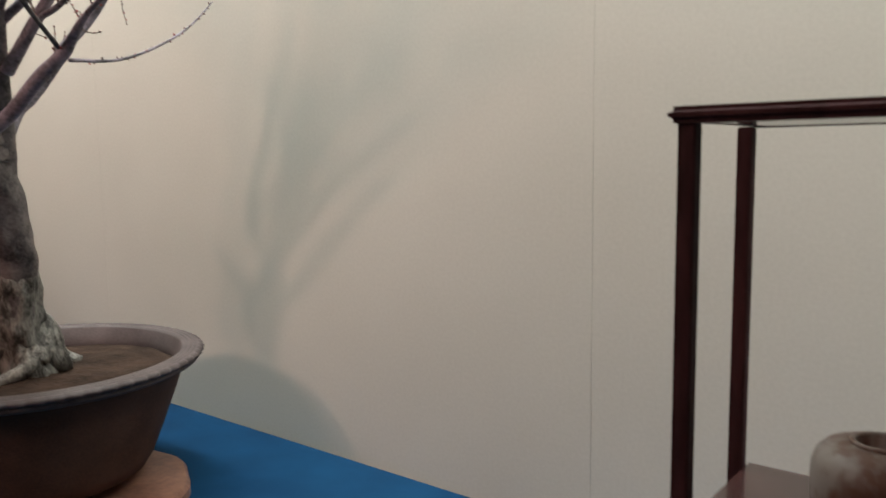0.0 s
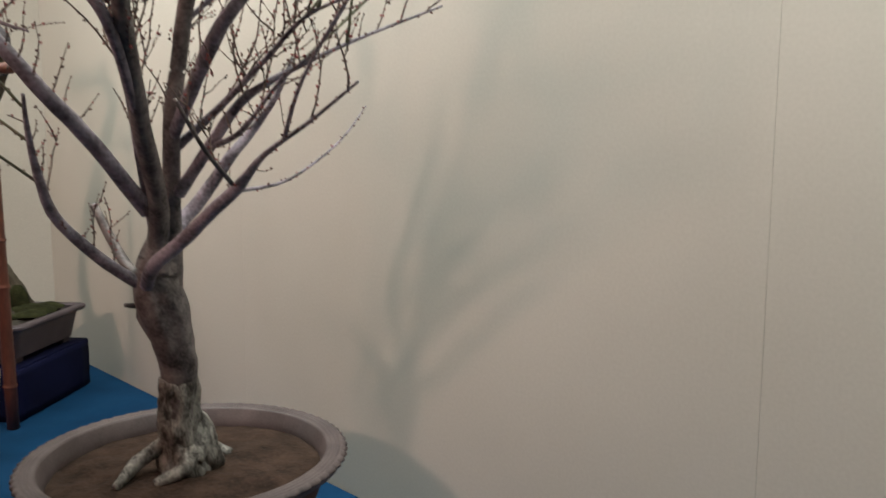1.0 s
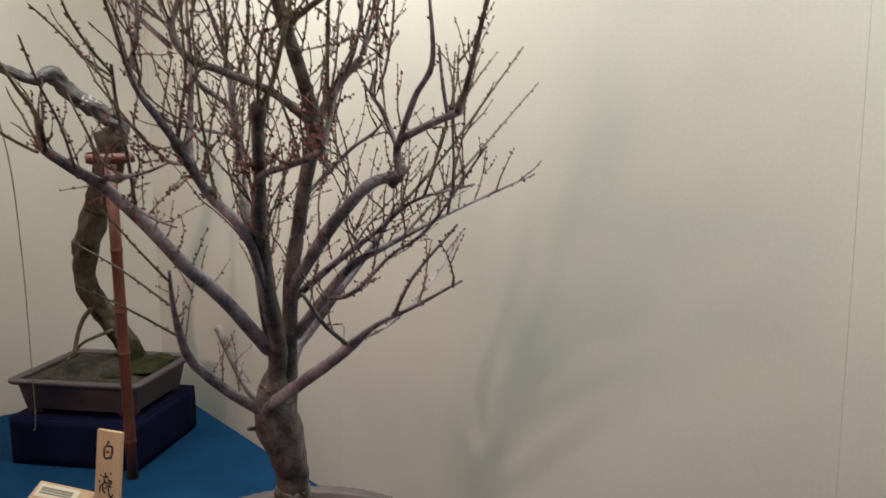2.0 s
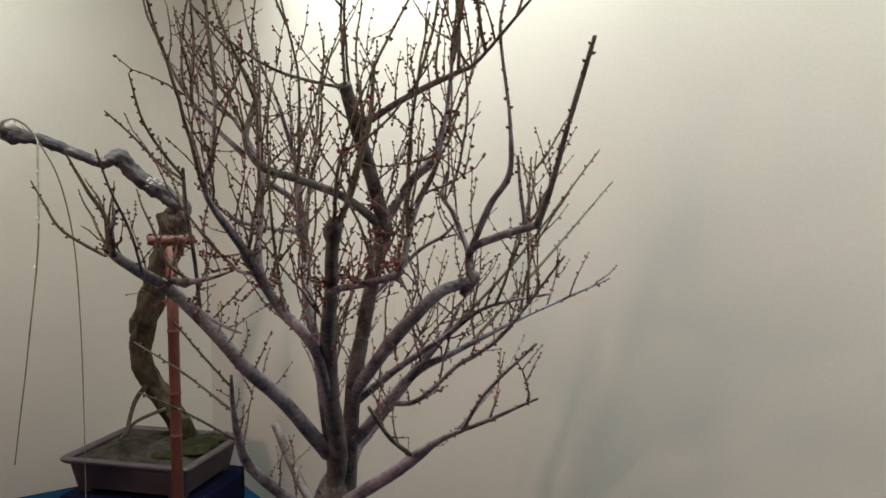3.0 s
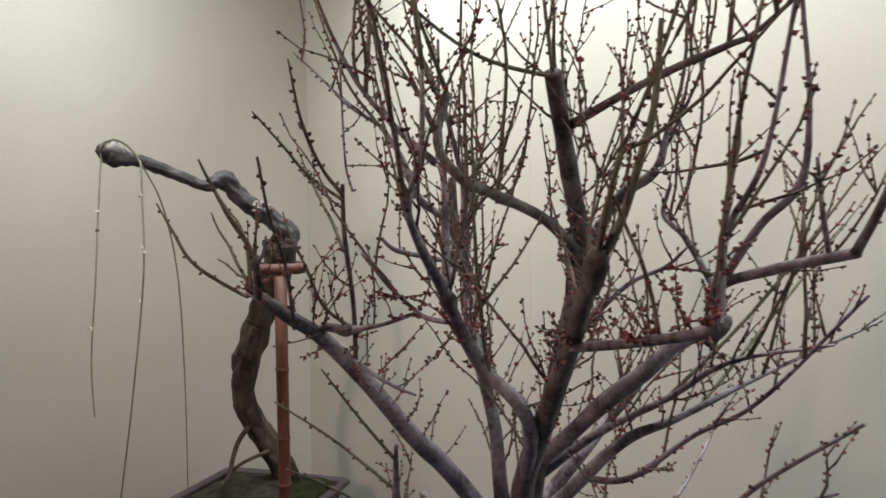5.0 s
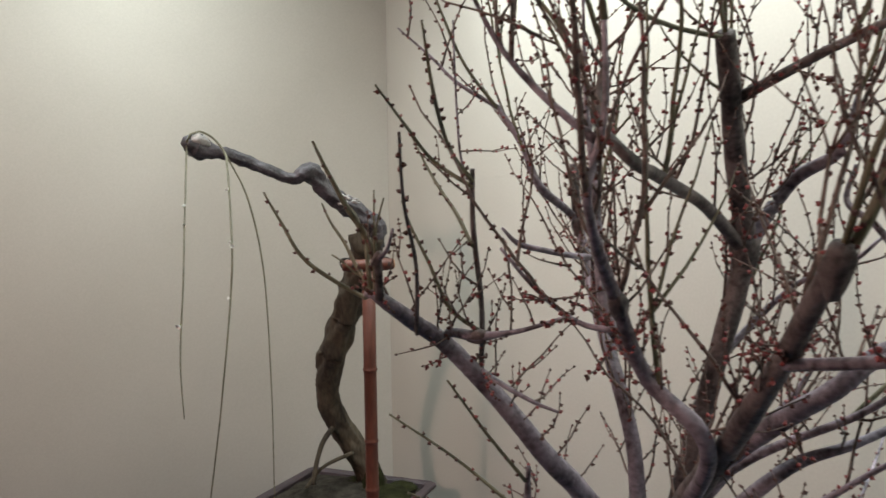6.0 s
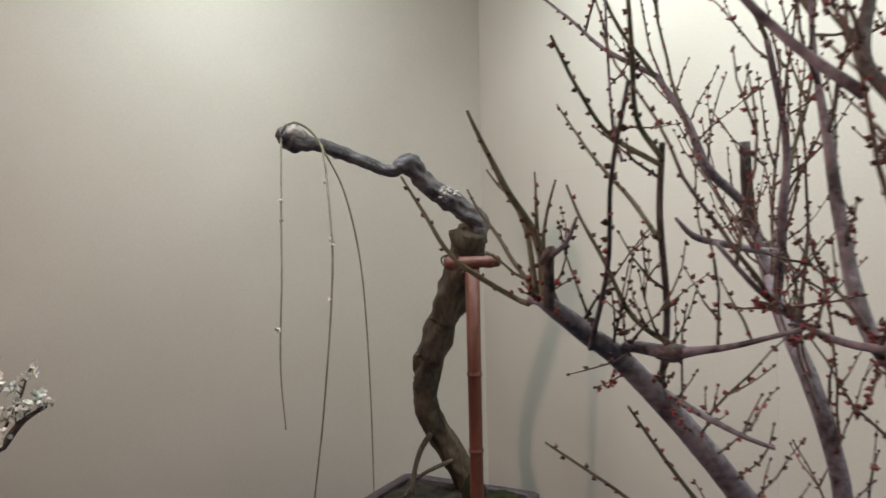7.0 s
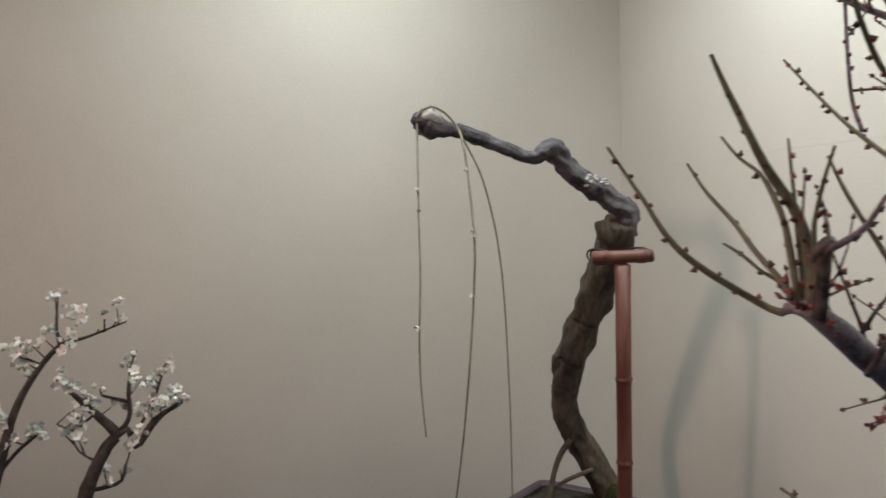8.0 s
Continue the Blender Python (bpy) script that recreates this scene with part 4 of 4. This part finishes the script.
def flower(verts, faces, cverts, cfaces, at, way, r, rng, open_=0.7):
    """A five-petalled plum blossom with a green calyx."""
    way = way.normalized()
    a = way.orthogonal().normalized()
    b = way.cross(a)
    turn = rng.uniform(0, 6.28)
    for k in range(5):
        w = turn + 2 * math.pi * k / 5
        d = a * math.cos(w) + b * math.sin(w)
        s = way.cross(d)
        base = len(verts)
        tip = at + d * r * open_ + way * r * (1.05 - 0.5 * open_)
        verts += [at, at + d * r * 0.45 * open_ + s * r * 0.42 + way * r * 0.42, tip + s * r * 0.30, tip + d * r * 0.12, tip - s * r * 0.30, at + d * r * 0.45 * open_ - s * r * 0.42 + way * r * 0.42, at + d * r * 0.55 * open_ + way * r * 0.22]
        faces += [(base, base + 6, base + 1), (base + 1, base + 6, base + 2), (base + 2, base + 6, base + 3), (base + 3, base + 6, base + 4), (base + 4, base + 6, base + 5), (base + 5, base + 6, base)]
    bud_cluster(cverts, cfaces, at - way * r * 0.25, way, r * 0.28, 0.6)


def weeping_tree():
    t = thing("weeping_plum_tree", (BOX_AT.x, BOX_AT.y, POT2_Z + 0.13), "old weeping plum bonsai with a long bare arm and hanging shoots", "tree")
    limb("trunk", WEEP_TRUNK, OLD_BARK, t, 36, 0.008, 0.30, 26.0, "olive-brown twisted old trunk")
    limb("arm", WEEP_ARM, SMOOTH_BARK, t, 26, 0.005, 0.36, 64.0, "smooth grey arm with a swollen tip")
    limb("knot", WEEP_KNOT, OLD_BARK, t, 16, 0.008, 0.3, 40.0)
    limb("root", [(x, y, z, r * 0.62) for x, y, z, r in WEEP_ROOT_1], OLD_BARK, t, 12, 0.010, 0.22, 40.0)
    limb("root", [(x, y, z, r * 0.62) for x, y, z, r in WEEP_ROOT_2], OLD_BARK, t, 12, 0.010, 0.22, 40.0)
    for s in (STRAND_1, STRAND_2, STRAND_3):
        limb("hanging_shoot", s, GREEN_TWIG, t, 7, 0.012, 0.10, 60.0)
    rng = random.Random(8)
    # white highlights on the arm's peeling shoulder, built as pale flakes
    v, f = [], []
    for _ in range(16):
        c = Vector((-2.612, 0.615 + rng.uniform(-0.02, 0.03), 1.838 + rng.uniform(-0.016, 0.010)))
        tube(v, f, [np.array((*(c), 0.003)), np.array((*(c + Vector((0.004, rng.uniform(0.006, 0.012), rng.uniform(-0.004, 0.004)))), 0.0035)), np.array((*(c + Vector((0.003, rng.uniform(0.014, 0.022), rng.uniform(-0.006, 0.005)))), 0.001))], 5)
    linked("highlight_flakes", v, f, PALE_PATCH, t, True, "whitish flakes standing in for highlights on peeling bark")
    limb("callus", [(-2.640, 0.268, 1.976, 0.005), (-2.637, 0.252, 1.985, 0.013), (-2.637, 0.236, 1.990, 0.015), (-2.640, 0.222, 1.992, 0.008)], PALE_PATCH, t, 14, 0.003, 0.3, 70.0, "pale healed cut at the tip")
    for strand, z in ((STRAND_1, 1.82), (STRAND_2, 1.855), (STRAND_2, 1.735), (STRAND_2, 1.725), (STRAND_2, 1.618), (STRAND_1, 1.565), (STRAND_1, 1.78)):
        path = smooth_path(strand, 0.01)
        p = Vector(min(path[len(path) // 4:], key=lambda q: abs(q[2] - z))[:3])
        pv, pf, cv, cf = [], [], [], []
        flower(pv, pf, cv, cf, p + Vector((0.003, -0.002, 0)), Vector((0.6, -0.4, 0.3)) + rand_way(rng) * 0.8, rng.uniform(0.006, 0.010), rng, 0.6)
        bloom = linked("blossom", pv, pf, PETAL, t, False, "tiny white blossom")
        linked("calyx", cv, cf, CALYX, bloom, False)


weeping_tree()


def bamboo(name, a, b, r, nodes_at, parent):
    """A bamboo cane with swollen joints and open cut ends."""
    a, b = Vector(a), Vector(b)
    d, ln = (b - a).normalized(), (b - a).length
    stops = sorted([0.0, ln] + [s for n in nodes_at for s in (n - 0.010, n - 0.004, n - 0.001, n + 0.001, n + 0.004, n + 0.010)])
    path = []
    for s in stops:
        near = min([abs(s - n) for n in nodes_at], default=1)
        k = 1.15 if near < 0.002 else (1.05 if near < 0.005 else 1.0)
        p = a + d * s
        path.append(np.array((*p, r * k * (1 + 0.02 * math.sin(7 * s)))))
    v, f = [], []
    tube(v, f, path, 20)
    return linked(name, v, f, BAMBOO, parent, True)


def bamboo_prop():
    foot = (-2.594, 0.680, TABLE_Z + 0.001)
    t = thing("bamboo_prop", foot, "reddish smoked bamboo T-shaped prop tied to the trunk", "prop")
    top = STAKE[0][:3]
    bamboo("post", foot, (top[0], top[1], top[2]), 0.0175, (0.135, 0.44, 0.578, 0.778), t)
    a, b = Vector(BAR[0][:3]), Vector(BAR[1][:3])
    bamboo("crossbar", a, b, 0.0145, (0.03, 0.115), t)
    end = lathe([(0.0005, 0.0), (0.0125, 0.0), (0.0125, 0.003), (0.0005, 0.003)], 18, Matrix.Translation(b) @ (b - a).to_track_quat("Z", "Y").to_matrix().to_4x4())
    part("cut_end", end, BAMBOO_END, t, "pale cut end")
    for k in (0.022, 0.030, 0.118, 0.126):
        c = a + (b - a).normalized() * k
        loop = []
        for i in range(19):
            w = 2 * math.pi * i / 18
            loop.append(np.array((c.x + math.sin(w) * 0.050 - 0.034, c.y + 0.002 * math.sin(2 * w), c.z + math.cos(w) * 0.017, 0.0022)))
        v, f = [], []
        tube(v, f, loop, 6, cap=False)
        linked("tie_cord", v, f, CORD, t, True, "black palm cord")


bamboo_prop()


# ---- name plaque and card ----
def stroke(verts, faces, pts, m, width):
    """A brush stroke lying on a face: (u, v) points in millimetres, swelling and thinning."""
    path = smooth_path([(u / 1000, 0, v / 1000, w * width / 1000) for u, v, w in pts], 0.002)
    base = len(verts)
    for i, p in enumerate(path):
        q = path[min(i + 1, len(path) - 1)] - path[max(i - 1, 0)]
        n = math.hypot(q[0], q[2]) or 1
        s = (-q[2] / n * p[3], q[0] / n * p[3])
        verts.append(m @ Vector((p[0] + s[0], -0.0006, p[2] + s[1])))
        verts.append(m @ Vector((p[0] - s[0], -0.0006, p[2] - s[1])))
    for i in range(len(path) - 1):
        faces.append((base + 2 * i, base + 2 * i + 1, base + 2 * i + 3, base + 2 * i + 2))


def name_plaque():
    t = thing("name_plaque", (-2.38, 0.53, TABLE_Z), "upright pale cedar name plaque with black brush writing", "plaque")
    m = pose(-2.381, 0.529, TABLE_Z + 0.002, -7, 1.5, 33.0)
    part("board", box((-0.044, 0.0, 0.0), (0.044, 0.014, 0.252), 0.0015, m), CEDAR, t, "pale cedar board")
    part("strut", box((-0.012, 0.0, 0.0), (0.012, 0.008, 0.12), 0.001, m @ pose(0, 0.058, 0.004, 24)), CEDAR, t)
    v, f = [], []
    for pts in ([(1, 222, 1.2), (-6, 208, 0.7), (-9, 203, 0.3)], [(-13, 204, 1.0), (-15, 188, 1.2), (-12, 168, 0.9)], [(-11, 203, 0.7), (4, 207, 0.9), (13, 205, 1.2), (14, 190, 1.1), (9, 170, 1.2)], [(-8, 187, 0.7), (5, 190, 1.0)], [(-10, 169, 1.1), (0, 170, 1.0), (8, 172, 0.8)]):
        stroke(v, f, pts, m, 3.3)
    linked("brush_character", v, f, INK, t, False, "black brushed character")
    v, f = [], []
    for pts in ([(-25, 118, 1.2), (-21, 112, 0.5)], [(-28, 100, 1.2), (-24, 92, 0.6)], [(-27, 62, 0.4), (-24, 75, 1.0), (-20, 90, 0.5)], [(-8, 124, 1.2), (-4, 116, 0.9)], [(-16, 112, 0.8), (-3, 113, 1.1), (4, 114, 0.7)], [(-11, 108, 0.8), (-9, 98, 1.0), (-15, 86, 1.0), (-12, 70, 1.2), (-4, 64, 0.9)], [(-12, 94, 0.7), (0, 96, 0.9), (-2, 80, 0.8), (-10, 78, 0.6)], [(10, 128, 1.2), (14, 122, 0.8)], [(5, 110, 0.8), (8, 96, 1.1), (7, 78, 1.0), (10, 60, 1.1), (19, 56, 1.2), (23, 66, 0.6)], [(6, 100, 0.7), (16, 103, 1.0), (13, 90, 0.8)], [(9, 84, 0.7), (17, 87, 0.9)]):
        stroke(v, f, pts, m, 2.8)
    linked("brush_character", v, f, INK, t, False, "black brushed cursive character")


name_plaque()


def label_holder():
    t = thing("label_holder", (-2.53, 0.49, TABLE_Z), "low cedar block with a cream printed card on its face", "sign")
    m = pose(-2.535, 0.452, TABLE_Z + 0.002, 0, 0, 29.0)
    bm = bmesh.new()
    lo = [(-0.12, -0.035, 0), (0.11, -0.035, 0), (0.11, 0.03, 0), (-0.12, 0.03, 0)]
    hi = [(-0.12, -0.027, 0.012), (0.11, -0.027, 0.012), (0.11, 0.026, 0.046), (-0.12, 0.026, 0.046)]
    vs = [bm.verts.new(m @ Vector(p)) for p in lo + hi]
    for q in ((3, 2, 1, 0), (4, 5, 6, 7), (0, 1, 5, 4), (1, 2, 6, 5), (2, 3, 7, 6), (3, 0, 4, 7)):
        bm.faces.new([vs[i] for i in q])
    bmesh.ops.bevel(bm, geom=bm.edges[:], offset=0.0015, segments=1, affect="EDGES")
    part("block", bm, CEDAR, t)
    slope = m @ Matrix.Translation((0, -0.0005, 0.0295)) @ Euler((math.atan2(0.034, 0.053), 0, 0)).to_matrix().to_4x4()
    part("card", box((-0.105, -0.022, 0.0005), (0.055, 0.022, 0.0022), 0, slope), CARD, t, "cream card")
    for y, h in ((0.008, 0.004), (0.0, 0.003), (-0.008, 0.003)):
        part("text_bar", box((-0.09, y - h, 0.0023), (0.035, y + h, 0.0028), 0, slope), PRINT, t)


label_holder()


# ---- rosewood stand with a small jar ----
def display_stand():
    t = thing("display_stand", (0.1, 0.63, TABLE_Z), "dark rosewood open-frame display stand with shelves", "stand")
    xa, xb, ya, yb, top, mid = -0.151, 0.40, 0.546, 0.712, 1.250, 0.950
    for x in (xa, xb):
        for y, k in ((ya, 0.0), (yb, -0.014)):
            part("post", box((x + k - 0.0064, y - 0.0064, TABLE_Z + 0.001), (x + k + 0.0064, y + 0.0064, top + 0.001), 0.0012), ROSEWOOD, t)
    part("top_rail", box((xa - 0.012, ya - 0.015, top), (xb + 0.012, ya + 0.008, top + 0.0115), 0.0042, None, 3), ROSEWOOD, t)
    part("top_rail", box((xa - 0.012, yb - 0.008, top), (xb + 0.012, yb + 0.012, top + 0.010), 0.0045, None, 3), ROSEWOOD, t)
    for x in (xa, xb):
        part("side_rail", box((x - 0.010, ya + 0.0085, top + 0.001), (x + 0.010, yb - 0.0085, top + 0.0095), 0.003), ROSEWOOD, t)
    part("top_panel", box((xa + 0.0105, ya + 0.0085, top + 0.0006), (xb - 0.0105, yb - 0.0085, top + 0.0075), 0.0006), LACQUER, t, "glossy lacquered top panel")
    for z in (mid, 0.67):
        part("shelf", box((xa - 0.006, ya - 0.006, z - 0.010), (xb + 0.006, yb + 0.006, z), 0.002), LACQUER, t, "glossy lacquered shelf")


display_stand()


def small_jar():
    t = thing("glazed_jar", (-0.036, 0.632, 0.951), "small brown and grey glazed jar on the stand's shelf", "jar")
    m = Matrix.Translation((-0.036, 0.632, 0.951))
    part("body", lathe([(0.001, 0.0), (0.034, 0.0), (0.038, 0.003), (0.046, 0.018), (0.0475, 0.036), (0.0470, 0.050), (0.0442, 0.058), (0.0380, 0.0640), (0.0270, 0.0675), (0.0190, 0.0682), (0.0165, 0.0660), (0.0200, 0.045), (0.001, 0.043)], 48, m), GLAZE, t, "", True)
    part("lip", lathe([(0.0215, 0.0680), (0.0218, 0.0698), (0.0203, 0.0706), (0.0184, 0.0704), (0.0172, 0.0690), (0.0172, 0.0660)], 48, m), GLAZE, t, "", True)


small_jar()


# ---- white plum tree ----
def white_tree():
    base = (-2.36, -0.50, TABLE_Z)
    t = thing("pot_of_white_plum", base, "plain brown clay pot holding the white plum", "pot")
    m = Matrix.Translation(base)
    part("body", lathe([(0.001, 0.0), (0.12, 0.0), (0.135, 0.02), (0.165, 0.11), (0.185, 0.118), (0.187, 0.13), (0.165, 0.131), (0.158, 0.11), (0.001, 0.116)], 56, m), CLAY, t, "", True)
    w = thing("white_plum_tree", (base[0], base[1], TABLE_Z + 0.115), "flowering white plum bonsai with dark angular branches", "tree")
    limb("trunk", [(-2.37, -0.50, 0.715, 0.045), (-2.35, -0.51, 0.85, 0.036), (-2.32, -0.50, 1.0, 0.030)] + [(x, y, z, r * 0.62) for x, y, z, r in BLOSSOM_1], DARK_TWIG, w, 16, 0.012, 0.22, 36.0, "dark rough trunk")
    limb("limb", [(-2.34, -0.505, 0.90, 0.022), (-2.30, -0.57, 1.05, 0.019), (-2.272, -0.615, 1.16, 0.017)] + [(x, y, z, r * 0.62) for x, y, z, r in BLOSSOM_5], DARK_TWIG, w, 12, 0.012, 0.2, 40.0)
    small = (BLOSSOM_2, BLOSSOM_3, BLOSSOM_4, BLOSSOM_6, BLOSSOM_7, BLOSSOM_8, BLOSSOM_9, BLOSSOM_10, BLOSSOM_11, BLOSSOM_12)
    for b in small:
        limb("limb", [(x, y, z, r * 0.62) for x, y, z, r in b], DARK_TWIG, w, 9, 0.010, 0.2, 50.0)
    rng = random.Random(21)
    store = ([], [])
    pv, pf, cv, cf = [], [], [], []

    def bloom(p, way, n, spread):
        for _ in range(n):
            q = p + rand_way(rng) * spread
            if rng.random() < 0.72:
                flower(pv, pf, cv, cf, q, way + rand_way(rng) * 0.9, rng.uniform(0.0075, 0.0122), rng, rng.uniform(0.55, 0.95))
            else:
                bud_cluster(pv, pf, q, way + rand_way(rng), rng.uniform(0.004, 0.0058), 0.7, 7)
                bud_cluster(cv, cf, q - way * 0.003, way, 0.0035, 0.2)

    for b in small + (BLOSSOM_1[3:], BLOSSOM_5[2:]):
        path = smooth_path(b, 0.01)
        s = 0.0
        for i in range(len(path) // 3, len(path)):
            s += 0.01
            if rng.random() < 0.60 or i == len(path) - 1:
                p = Vector(path[i][:3])
                way = Vector((0, 0, 0.8)) + rand_way(rng) * 0.7
                ln = rng.uniform(0.006, 0.034)
                e = p + way.normalized() * ln
                tube(*store, [np.array((*p, 0.0018)), np.array((*p.lerp(e, 0.5), 0.0015)), np.array((*e, 0.001))], 4)
                bloom(e, way, rng.choice((1, 2, 3, 3)), 0.010)
    for c, n in (((-2.340, -0.292, 1.455), 5), ((-2.336, -0.335, 1.448), 6), ((-2.333, -0.355, 1.440), 5), ((-2.318, -0.450, 1.615), 7), ((-2.316, -0.457, 1.60), 3), ((-2.294, -0.538, 1.56), 5), ((-2.286, -0.575, 1.45), 6), ((-2.300, -0.519, 1.425), 4), ((-2.318, -0.447, 1.455), 4), ((-2.332, -0.372, 1.50), 4), ((-2.308, -0.483, 1.64), 2), ((-2.309, -0.478, 1.505), 5)):
        bloom(Vector(c), Vector((0.3, 0.1, 0.6)), n + 3, 0.015)
    linked("twigs", *store, DARK_TWIG, w, True)["kind"] = "stuff"
    linked("blossoms", pv, pf, PETAL, w, False, "white plum blossoms")["kind"] = "stuff"
    linked("calyces", cv, cf, CALYX, w, False, "green calyces")["kind"] = "stuff"


white_tree()
